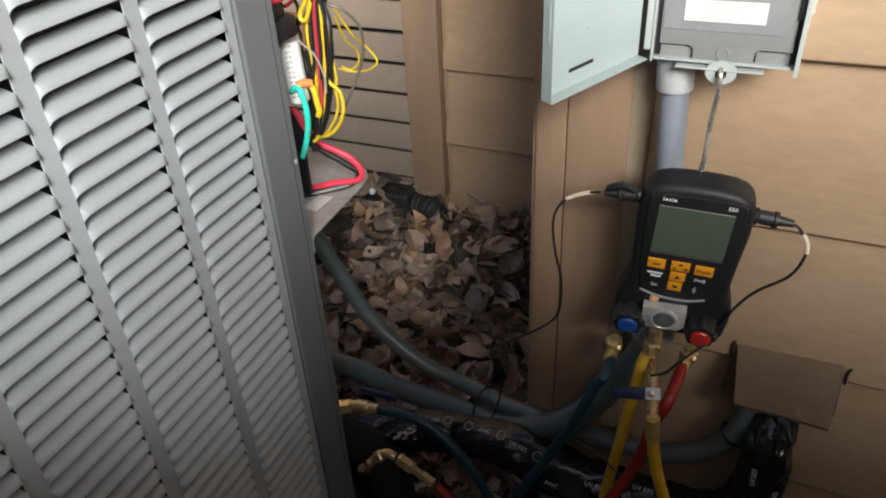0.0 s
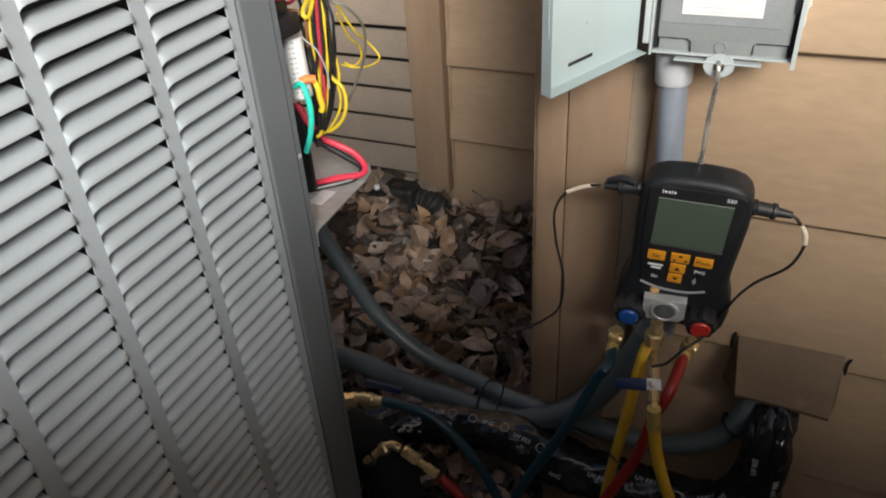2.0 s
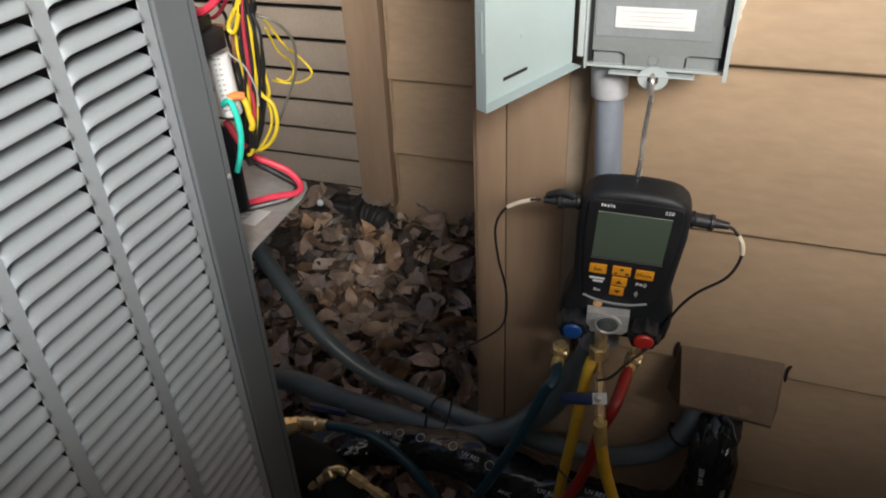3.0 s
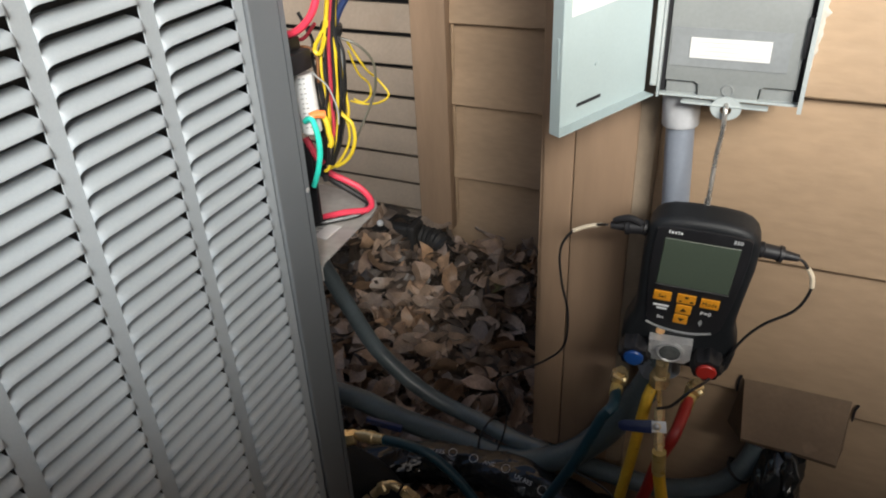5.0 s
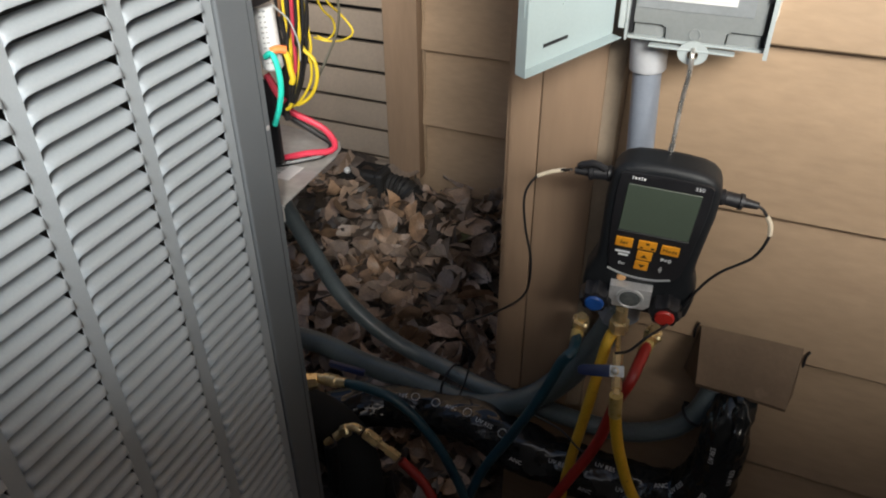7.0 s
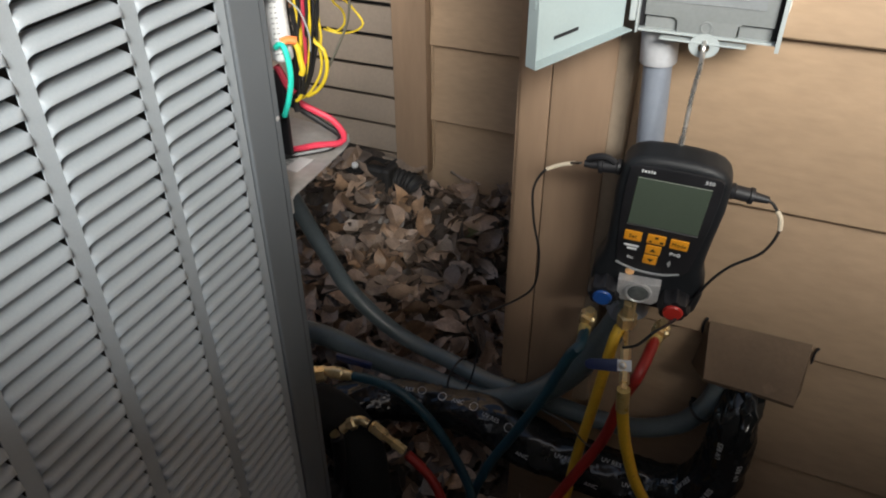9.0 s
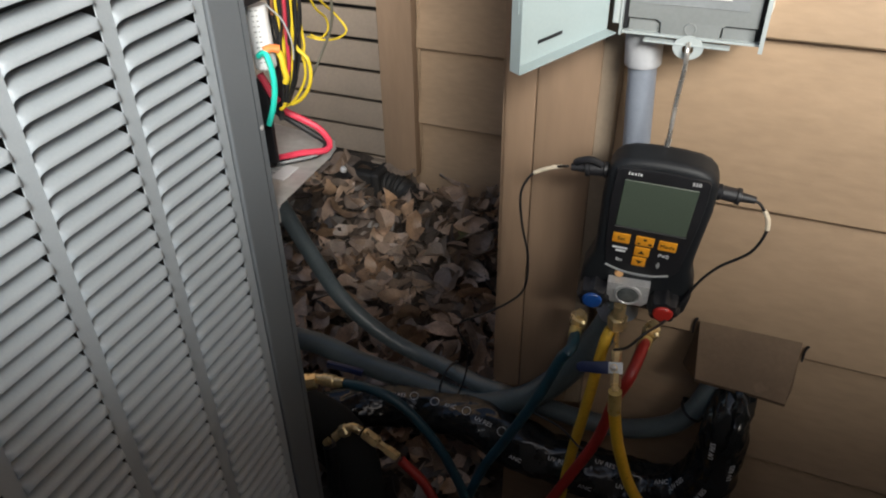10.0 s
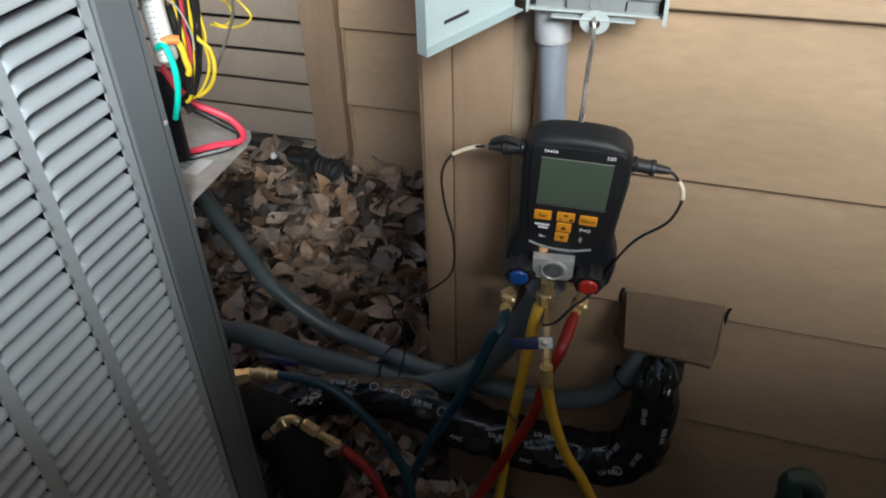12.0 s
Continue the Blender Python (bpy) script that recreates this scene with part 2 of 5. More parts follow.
def lathe(profile, start, end, segs=20, bm=None, sides=None):
    """Rings of (share along start..end in metres, radius) round the line from start to end."""
    s, e2 = Vector(start), Vector(end)
    ax = (e2 - s).normalized()
    q = ax.to_track_quat("Z", "Y")
    bm2 = bmesh.new()
    rings = []
    k = sides or segs
    for d, r in profile:
        rings.append([bm2.verts.new(s + ax * d + q @ Vector((r * math.cos(2 * math.pi * i / k), r * math.sin(2 * math.pi * i / k), 0))) for i in range(k)])
    for r0, r1 in zip(rings, rings[1:]):
        for i in range(k):
            bm2.faces.new((r0[i], r0[(i + 1) % k], r1[(i + 1) % k], r1[i]))
    bm2.faces.new(rings[0][::-1])
    bm2.faces.new(rings[-1])
    return joined(bm, bm2)


def smooth_line(points, step=0.006):
    p = [Vector(q) for q in points]
    p = [p[0] * 2 - p[1], *p, p[-1] * 2 - p[-2]]
    out = []
    for i in range(1, len(p) - 2):
        p0, p1, p2, p3 = p[i - 1:i + 3]
        n = max(2, int((p2 - p1).length / step))
        for k in range(n):
            t = k / n
            out.append(0.5 * ((2 * p1) + (p2 - p0) * t + (2 * p0 - 5 * p1 + 4 * p2 - p3) * t * t + (3 * p1 - p0 - 3 * p2 + p3) * t ** 3))
    out.append(p[-2])
    return out


def tube(points, r, segs=10, step=0.008, swell=None, bm=None):
    """A round bar along a smooth line; swell(i, share) changes its radius."""
    line = smooth_line(points, step)
    bm2 = bmesh.new()
    rings, side = [], None
    for i, c in enumerate(line):
        ax = (line[min(i + 1, len(line) - 1)] - line[max(i - 1, 0)]).normalized()
        if side is None:
            side = ax.orthogonal().normalized()
        side = (side - ax * side.dot(ax)).normalized()
        up = ax.cross(side)
        rings.append([])
        for k in range(segs):
            an = 2 * math.pi * k / segs
            rad = r * (swell(i, k / segs) if swell else 1)
            rings[-1].append(bm2.verts.new(c + (side * math.cos(an) + up * math.sin(an)) * rad))
    for r0, r1 in zip(rings, rings[1:]):
        for i in range(segs):
            bm2.faces.new((r0[i], r0[(i + 1) % segs], r1[(i + 1) % segs], r1[i]))
    bm2.faces.new(rings[0][::-1])
    bm2.faces.new(rings[-1])
    return joined(bm, bm2)


def words(text, size, mat, parent, at, name="lettering", deep=0.0002):
    """Raised lettering, centred, in the plane that looks to -y of its frame."""
    cu = bpy.data.curves.new("words", "FONT")
    cu.body, cu.size, cu.extrude, cu.align_x, cu.align_y = text, size, deep, "CENTER", "CENTER"
    cu.resolution_u = 3
    ob = bpy.data.objects.new("words", cu)
    me = bpy.data.meshes.new_from_object(ob)
    bpy.data.objects.remove(ob)
    me.transform(pose(0, 0, 0, 90))
    me.materials.append(mat)
    return part(name, me, mat, parent, at=at)


def bars(rows, mat, parent, at, name="print_line", deep=0.0003):
    """Printed lines too small to read: (x, z, length, height)."""
    bm = None
    for x, z, w, h in rows:
        bm = box(x - w / 2, x + w / 2, -deep, deep, z - h / 2, z + h / 2, bm=bm)
    return part(name, bm, mat, parent, at=at, smooth=False)


# ---- the large structure
WALL, BACK, CORNER, LAP, BUTT = 0.869, 1.705, -0.272, 0.2106, 0.004
rnd = random.Random(4)


def siding_board(x0, x1, z0, name_parent, wall_y, top=None):
    """One lapped board: its foot stands 10 mm proud of the head of the board below."""
    z1 = z0 + LAP + 0.02 if top is None else top
    bm = bmesh.new()
    sag = rnd.uniform(-0.0008, 0.0008)
    n = max(2, int((x1 - x0) / 0.12))
    rows = []
    for i in range(n + 1):
        x = x0 + (x1 - x0) * i / n
        wob = 0.0012 * noise.noise((x * 2.3, z0 * 7, 3.1)) + sag
        out = 0.0015 * noise.noise((x * 1.7, z0 * 5, 8.4))
        foot = wall_y - (0.012 if wall_y == BACK else BUTT)
        pts = [(wall_y + 0.0115 + out, z1), (foot + out, z0 + 0.0022 + wob), (foot + 0.0015 + out, z0 + wob), (foot + 0.011 + out, z0 + 0.001 + wob), (wall_y + 0.017 + out, z1)]
        rows.append([bm.verts.new((x, y, z)) for y, z in pts])
    for a0, a1 in zip(rows, rows[1:]):
        for k in range(5):
            bm.faces.new((a0[k], a0[(k + 1) % 5], a1[(k + 1) % 5], a1[k]))
    bm.faces.new(rows[0])
    bm.faces.new(rows[-1][::-1])
    return part("siding_board", bm, SIDING, name_parent)


def structure(name, bm, mat, label, category):
    return tagged(part(name, bm, mat, smooth=False), label, category, kind="structure")


ground = structure("ground", box(-60, 60, -60, 60, -0.4, 0.0), EARTH, "bare dark earth under fallen leaves", "ground")
wall_south = structure("wall_south", box(CORNER + 0.012, 3.0, WALL + 0.0175, WALL + 0.16, 0, 2.3), SIDING,
                       "tan painted house wall with lapped siding boards", "wall")
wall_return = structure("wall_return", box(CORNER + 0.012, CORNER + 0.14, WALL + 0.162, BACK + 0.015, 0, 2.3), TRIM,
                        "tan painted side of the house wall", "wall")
wall_back = structure("wall_back", box(-3.0, CORNER + 0.14, BACK + 0.0175, BACK + 0.16, 0, 2.3), SIDING,
                      "tan painted recessed house wall with lapped siding", "wall")
# overhang out of view, added to hold back sky from above
eave = structure("eave", box(CORNER, 3.0, -0.10, 1.9, 2.30, 2.38), TRIM, "unseen tan overhang added to block sky above the wall", "eave")
for k in range(-4, 8):
    z0 = 0.9718 + LAP * (k - 3)
    if z0 > 2.05 or z0 + LAP < 0:
        continue
    siding_board(-0.1300, 3.0, z0, wall_south, WALL)
for k in range(-3, 9):
    z0 = 0.607 + LAP * (k - 1)
    if z0 > 1.26:
        continue
    siding_board(-0.793, CORNER + 0.011, z0, wall_back, BACK)

# corner boards: a narrow edge board and the wide board beside it
part("corner_board", box(CORNER, -0.2322, WALL - 0.017, WALL + 0.0175, 0.365, 2.29, 0.0012), TRIM, wall_south)
part("corner_board", box(-0.2306, -0.1535, WALL - 0.0165, WALL + 0.0175, 0.36, 2.29, 0.0012), TRIM, wall_south)
bm = bmesh.new()
rows = []
for i in range(60):
    z = 0.36 + 1.92 * i / 59
    w = 0.0015 * noise.noise((z * 9, 0.4, 1.7))
    rows.append([bm.verts.new((x, y, z)) for x, y in ((-0.1533, WALL - 0.013), (-0.144 + w, WALL - 0.0125 + w), (-0.1335 + w, WALL - 0.0085), (-0.1305 + w, WALL - 0.001), (-0.1305 + w, WALL + 0.017), (-0.1533, WALL + 0.017))])
for r0, r1 in zip(rows, rows[1:]):
    for k in range(6):
        bm.faces.new((r0[k], r0[(k + 1) % 6], r1[(k + 1) % 6], r1[k]))
bm.faces.new(rows[0])
bm.faces.new(rows[-1][::-1])
part("joint_filler", bm, FILLER, wall_south, "dull greyish filler along the board")
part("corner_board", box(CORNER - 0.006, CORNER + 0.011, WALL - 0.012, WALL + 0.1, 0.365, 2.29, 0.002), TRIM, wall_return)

# louvred panel and its upright trim in the recess
shutter = thing("louvred_panel", pose(0, BACK, 0), "faded tan louvred wooden panel with dusty horizontal blades", "louvre")
for k in range(-1, 13):
    z0 = 0.284 + 0.0846 * k
    bm = bmesh.new()
    xa, xb = -2.2, -0.893
    sec = [(-0.008, z0 + 0.0665), (-0.030, z0 + 0.006), (-0.030, z0), (-0.022, z0), (0.002, z0 + 0.0665)]
    ra = [bm.verts.new((xa, y, z)) for y, z in sec]
    rb = [bm.verts.new((xb, y, z)) for y, z in sec]
    for i in range(5):
        bm.faces.new((ra[i], ra[(i + 1) % 5], rb[(i + 1) % 5], rb[i]))
    bm.faces.new(ra)
    bm.faces.new(rb[::-1])
    part("louvre_blade", bm, SHUTTER, shutter)
part("backing_board", box(-2.2, -0.893, 0.008, 0.017, 0.2, 1.455), BLACK, shutter)
part("stile", box(-0.8925, -0.7945, -0.034, 0.017, 0.236, 1.455, 0.003), TRIM, shutter, "upright tan board with a worn patch")
part("bottom_rail", box(-2.2, -0.8935, -0.033, 0.006, 0.2, 0.262, 0.003), SHUTTER, shutter)
part("caulk_seam", tube([(-0.789, -0.002, 0.2), (-0.790, -0.003, 0.5), (-0.789, -0.002, 0.8), (-0.79, -0.002, 1.2)], 0.006, 6, 0.02,
                        swell=lambda i, s: 0.8 + 0.5 * noise.noise((i * 0.7, 1, 1))), SIDING, shutter)

# ---- the condenser
XF, YE, TOP = -0.458, 0.592, 1.22
unit = thing("air_conditioner", pose(XF, 0, 0), "large grey outdoor condenser with pressed louvred side panels", "air conditioner")
PITCH, COLS, COLP, LEAN = 0.01924, 0.090, 0.1062, 2.4
PROFILE = [(2.2, 1.6), (3.6, 0.2), (4.2, 0.6), (4.1, 1.9), (3.2, 4.2), (1.7, 6.0), (0.0, 7.3), (-3.0, 8.7), (-6.0, 9.6), (-10.0, 10.4), (-14.0, 10.9)]


def slat_mesh(bm2, width):
    """A pressed blade: a rolled lip stands proud and runs down into the panel at both ends, its head slopes back behind the next lip."""
    nu, g = 20, []
    for p, h in PROFILE:
        p, h = p * 0.001, h * 0.001
        inset = -0.0006 if p >= 0 else 0.0004
        row = []
        for i in range(nu + 1):
            u = 0.5 - 0.5 * math.cos(math.pi * i / nu)
            y = inset + (width - 2 * inset) * u
            end = max(0.0, min(1.0, (min(y, width - y) + 0.0006) / 0.0065))
            x = 0.0002 + (p - 0.0002) * math.sqrt(1 - (1 - end) ** 2) if p > 0 else p
            fall = 0.0046 * (1 - math.sqrt(1 - (1 - end) ** 2)) * max(0.0, 1 - h / 0.0073)
            row.append(bm2.verts.new((x, y, h - fall)))
        g.append(row)
    for r0, r1 in zip(g, g[1:]):
        for i in range(nu):
            bm2.faces.new((r0[i], r0[i + 1], r1[i + 1], r1[i]))
    return bm2


blade = mesh_of(slat_mesh(bmesh.new(), COLS), "blade", STEEL)
blade.shade_smooth()
Y0, Z0 = 0.4285, 1.0439 - 48 * PITCH
ZB, ZT = Z0 - 0.03, TOP - 0.034
cols = [Y0 - COLP * k for k in range(7)]
far = bmesh.new()
for c, y0 in enumerate(cols):
    z = Z0 + (y0 - Y0) * math.tan(radians(LEAN))
    while z < ZB + 0.006:
        z += PITCH
    part("panel_rail", box(-0.0012, 0, y0, y0 + COLS, 0.03, z + 0.002), STEEL, unit)
    while z + PITCH < ZT:
        m = pose(0, y0, z, LEAN)
        if c < 4:
            part("louvre_blade", blade, STEEL, unit, at=m)
        else:
            n0 = len(far.verts)
            far.from_mesh(blade)
            far.verts.ensure_lookup_table()
            bmesh.ops.transform(far, matrix=m, verts=far.verts[n0:])
        z += PITCH
    part("panel_rail", box(-0.0012, 0, y0, y0 + COLS, z + 0.001, TOP), STEEL, unit)
ob = part("louvre_blades_beyond", far, STEEL, unit)
tagged(ob, kind="stuff")
for k in range(8):
    ya = Y0 + COLS - COLP * k
    yb = (Y0 - COLP * (k - 1)) if k else 0.5318
    part("louvre_strip", box(-0.0012, 0.0, ya, yb, 0.03, TOP, 0.0004, 1), STEEL, unit)
y_low = cols[-1] - 0.0162
part("coil", box(-0.06, -0.03, y_low, 0.53, 0.04, TOP - 0.02), COIL, unit, "dark finned coil behind the louvres")
# corner post: a folded profile with a groove and a narrow return
prof = [(-0.006, 0.5345), (0.0004, 0.5352), (0.0015, 0.5370), (0.0015, 0.5790), (-0.006, 0.5806), (-0.006, 0.5824), (-0.001, 0.5834), (-0.001, 0.5915), (-0.005, 0.5945), (-0.05, 0.5945), (-0.05, 0.592), (-0.008, 0.592), (-0.008, 0.5345)]
bm = bmesh.new()
lo = [bm.verts.new((x, y, 0.03)) for x, y in prof]
hi = [bm.verts.new((x, y, TOP)) for x, y in prof]
for i in range(len(prof)):
    j = (i + 1) % len(prof)
    bm.faces.new((lo[i], lo[j], hi[j], hi[i]))
bm.faces.new(lo[::-1])
bm.faces.new(hi)
part("corner_post", bm, POST, unit, "darker grey folded corner post", smooth=False)
part("rear_panel", box(-0.80, -0.0505, 0.56, 0.5925, 0.03, 0.79), POST, unit)
part("control_recess", box(-0.80, -0.0505, 0.50, 0.53, 0.79, TOP), BLACK, unit)
part("near_panel", box(-0.80, 0.0, y_low - 0.03, y_low - 0.0005, 0.03, TOP), POST, unit)
part("left_panel", box(-0.802, -0.801, y_low, 0.592, 0.03, TOP), POST, unit)
part("top_panel", box(-0.81, 0.008, y_low - 0.035, 0.60, TOP, TOP + 0.03, 0.008), POST, unit)
part("base_pan", box(-0.81, 0.006, y_low - 0.03, 0.598, 0.0, 0.03, 0.006), POST, unit)
part("screw", lathe([(0, 0.0035), (0.0015, 0.003), (0.002, 0.0015)], (-0.002, 0.5878, 0.905), (0.01, 0.5878, 0.905), 8), ALU, unit, "small bright screw head")

# ---- unseen dark boards added behind and beside the camera to shade low parts
fence = thing("shade_fence", pose(0, 0, 0), "unseen dark boards added to keep light off the lower walls", "fence", kind="structure")
FENCE = material("dark_blocker_timber", (0.03, 0.026, 0.021), 0.85, fine=(80, 0.2), broad=(5, 0.25), bump=0.4, bump_size=60, vary=0.2)
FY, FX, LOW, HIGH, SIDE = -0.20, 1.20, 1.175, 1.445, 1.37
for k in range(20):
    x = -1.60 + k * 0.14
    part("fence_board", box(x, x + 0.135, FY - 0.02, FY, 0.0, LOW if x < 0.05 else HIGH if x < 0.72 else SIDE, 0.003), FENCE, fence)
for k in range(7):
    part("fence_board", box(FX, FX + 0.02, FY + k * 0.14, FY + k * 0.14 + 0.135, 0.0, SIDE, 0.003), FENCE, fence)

# ---- the safety switch on the wall
BX0, BX1, BY, BZ0, BZ1 = -0.128, 0.016, 0.785, 0.983, 1.235
switch = thing("disconnect_box", pose(0, 0, 0), "open grey metal disconnect switch box screwed to the siding", "electrical box")
bm = box(BX0, BX0 + 0.0025, BY, WALL, BZ0, BZ1, 0.0008, 1)
bm = box(BX1 - 0.0025, BX1, BY, WALL, BZ0, BZ1, 0.0008, 1, bm=bm)
bm = box(BX0 + 0.003, BX1 - 0.003, BY + 0.004, WALL, BZ0 + 0.002, BZ0 + 0.0045, bm=bm)
bm = box(BX0 + 0.003, BX1 - 0.003, BY, WALL, BZ1 - 0.0025, BZ1, bm=bm)
bm = box(BX0 + 0.003, BX1 - 0.003, WALL - 0.004, WALL - 0.001, BZ0 + 0.005, BZ1 - 0.003, bm=bm)
bm = box(BX1 - 0.003, BX1 + 0.0012, BY - 0.002, BY - 0.0005, BZ0 - 0.003, BZ1, bm=bm)
part("shell", bm, BOXGREY, switch, smooth=False)
part("hinge_leaf", box(BX0 - 0.0075, BX0 - 0.0006, BY + 0.001, BY + 0.004, BZ0 + 0.012, BZ1 - 0.004, 0.0008, 1), BOXGREY, switch)
# dead front: a stepped cover with two notched lower corners
cx0, cx1 = BX0 + 0.0075, BX1 - 0.0075
cover_outline = [(cx0 + 0.035, BZ0 + 0.004), (cx1 - 0.035, BZ0 + 0.004), (cx1 - 0.034, BZ0 + 0.016), (cx1 - 0.030, BZ0 + 0.0185), (cx1, BZ0 + 0.0185),
                 (cx1, 1.098), (cx0, 1.098), (cx0, BZ0 + 0.0185), (cx0 + 0.030, BZ0 + 0.0185), (cx0 + 0.034, BZ0 + 0.016)]
cover = part("dead_front_cover", prism(cover_outline, BY + 0.006, BY + 0.012, 0.0015), COVER, switch, "darker grey plastic dead front")
for xa, xb in ((cx0 + 0.001, cx0 + 0.033), (cx1 - 0.033, cx1 - 0.001)):
    part("corner_tab", box(xa, xb, BY + 0.011, BY + 0.015, BZ0 + 0.003, BZ0 + 0.017, 0.001), COVER, switch)
part("upper_cover", prism([(cx0, 1.1), (cx1, 1.1), (cx1, 1.222), (cx0, 1.222)], BY + 0.010, BY + 0.016, 0.002), COVER, switch)
part("cover_step", box(cx0 + 0.004, cx1 - 0.004, BY + 0.0065, BY + 0.0105, 1.0975, 1.112, 0.003), COVER, switch)
part("side_gap", box(BX1 - 0.0072, BX1 - 0.0028, BY + 0.009, BY + 0.06, BZ0 + 0.006, 1.2), BLACK, switch)
part("side_gap", box(BX0 + 0.0028, BX0 + 0.0072, BY + 0.009, BY + 0.06, BZ0 + 0.006, 1.2), BLACK, switch)
part("locking_latch", box(BX1 - 0.008, BX1 - 0.003, BY + 0.002, BY + 0.02, 1.035, 1.075, 0.001), BLACK, switch)
part("moulded_ring", lathe([(0, 0.0065), (0.0012, 0.0062), (0.0012, 0.0048), (0.0004, 0.0045)], (-0.056, BY + 0.006, BZ0 + 0.012), (-0.056, BY, BZ0 + 0.012), 18), COVER, switch)
tape = part("tape_patch", box(-0.118, -0.003, BY + 0.0050, BY + 0.0056, 1.018, 1.058), TAPE, switch, "clear tape over the label")
lab = part("label_strip", box(-0.0985, -0.0205, BY + 0.0038, BY + 0.0046, 1.0275, 1.0485), PAPER, switch, "white paper label with faint print", at=pose(0, 0, 0))
bars([(-0.062 + 0.004 * (k % 2), 1.0445 - 0.0045 * k, 0.062 - 0.008 * (k % 3), 0.0011) for k in range(4)], FAINT, lab, pose(0, BY + 0.0036, 0))
# hasp plate with a round eye under the box
n = 20
eye = bmesh.new()
ro = [eye.verts.new((-0.0545 + 0.0155 * math.cos(2 * math.pi * i / n), BY - 0.001, BZ0 - 0.005 + 0.0125 * math.sin(2 * math.pi * i / n))) for i in range(n)]
ri = [eye.verts.new((-0.0545 + 0.0058 * math.cos(2 * math.pi * i / n), BY - 0.001, BZ0 - 0.0065 + 0.0058 * math.sin(2 * math.pi * i / n))) for i in range(n)]
for i in range(n):
    eye.faces.new((ro[i], ro[(i + 1) % n], ri[(i + 1) % n], ri[i]))
r = bmesh.ops.extrude_face_region(eye, geom=eye.faces[:])
bmesh.ops.translate(eye, vec=(0, 0.002, 0), verts=[v for v in r["geom"] if isinstance(v, bmesh.types.BMVert)])
hasp = part("hasp_eye", eye, BOXGREY, switch, "pale metal eye with a round hole", smooth=False)
part("hasp_plate", box(-0.101, -0.014, BY - 0.002, BY + 0.012, BZ0 - 0.0035, BZ0 - 0.0015, 0.0005, 1), BOXGREY, switch)
part("hinge", box(BX0 - 0.006, BX0 - 0.0005, BY + 0.002, BY + 0.012, 1.035, 1.085, 0.001), BOXGREY, switch)
part("hinge", box(BX0 - 0.006, BX0 - 0.0005, BY + 0.002, BY + 0.012, 1.16, 1.2, 0.001), BOXGREY, switch)
# swung-open door, seen from inside
free_end = Vector((-0.203, 0.679, 0.965))
dx = Vector((-0.1295, 0.785, 0.985)) - free_end
DW = dx.length
dx.normalize()
dy = Vector((0, 0, 1)).cross(dx).normalized()
dm = Matrix((dx, dy, (0, 0, 1))).transposed().to_4x4()
dm.translation = free_end


def hung(name, bm, mat, parent, label="", smooth=False):
    bm.transform(dm)
    return part(name, bm, mat, parent, label, smooth)


bm = box(0.0012, DW, 0.0150, 0.0165, 0.0012, 0.25)
bm = box(0, 0.0012, 0, 0.0165, 0, 0.25, 0.0004, 1, bm=bm)
bm = box(0.0013, DW - 0.001, 0.0, 0.0149, 0, 0.0012, bm=bm)
bm = box(0.0013, DW - 0.001, 0.0, 0.0149, 0.249, 0.2502, bm=bm)
door = hung("door", bm, DOORGREY, switch, "pale blue-grey door swung open")
hung("slot", box(0.034, 0.066, 0.0142, 0.0149, 0.017, 0.0205), BLACK, door)
hung("embossed_rib", box(-0.0008, -0.0001, 0.0045, 0.009, 0.06, 0.10, 0.0003, 1), DOORGREY, door)
hung("rivet", lathe([(0, 0.0022), (0.001, 0.0018)], (0.058, 0.0149, 0.055), (0.058, 0.012, 0.055), 10), DOORGREY, door)
dl = hung("door_label", box(0.022, 0.118, 0.0143, 0.0148, 0.112, 0.235), PAPER, door, "white instruction label")
bm = None
for k in range(10):
    w = 0.08 - 0.012 * (k % 3)
    bm = box(0.07 - w / 2, 0.07 + w / 2, 0.0140, 0.0142, 0.124 + 0.010 * k, 0.1254 + 0.010 * k, bm=bm)
hung("print_line", bm, FAINT, dl)
# ragged bead of caulk down the box's side
bead = thing("caulk_bead", pose(0, 0, 0), "ragged white caulk smeared along the box edge", "caulk")
bm = bmesh.new()
cols2 = []
for i in range(46):
    z = BZ0 + 0.002 + 0.25 * i / 45
    w = 0.008 + 0.006 * noise.noise((i * 0.45, 2.2, 0)) + 0.012 * max(0, noise.noise((i * 1.3, 5.2, 0)))
    w *= min(1, (i + 2) / 9)
    cols2.append([bm.verts.new((BX1 - 0.002, WALL - 0.012, z)), bm.verts.new((BX1 + w * 0.5, WALL - 0.0045, z)), bm.verts.new((BX1 + w, WALL - 0.0002 + 0.003, z)), bm.verts.new((BX1 - 0.002, WALL + 0.004, z))])
for c0, c1 in zip(cols2, cols2[1:]):
    for k in range(3):
        bm.faces.new((c0[k], c0[k + 1], c1[k + 1], c1[k]))
part("bead", bm, CAULK, bead)

# rigid conduit from the switch
conduit = thing("rigid_conduit", pose(-0.1035, 0.826, 0.95, 0, -3.4, 0) @ pose(0, 0, -0.95), "grey plastic conduit dropping from the switch box", "conduit")
part("pipe", lathe([(0, 0.0162), (0.32, 0.0162)], (0, 0, 0.62), (0, 0, 1)), PVC, conduit)
part("coupling", lathe([(0, 0.0195), (0.002, 0.0207), (0.03, 0.021), (0.042, 0.021)], (0, 0, 0.9405), (0, 0, 1.2), 28), PVC_PALE, conduit, "paler grey coupling")
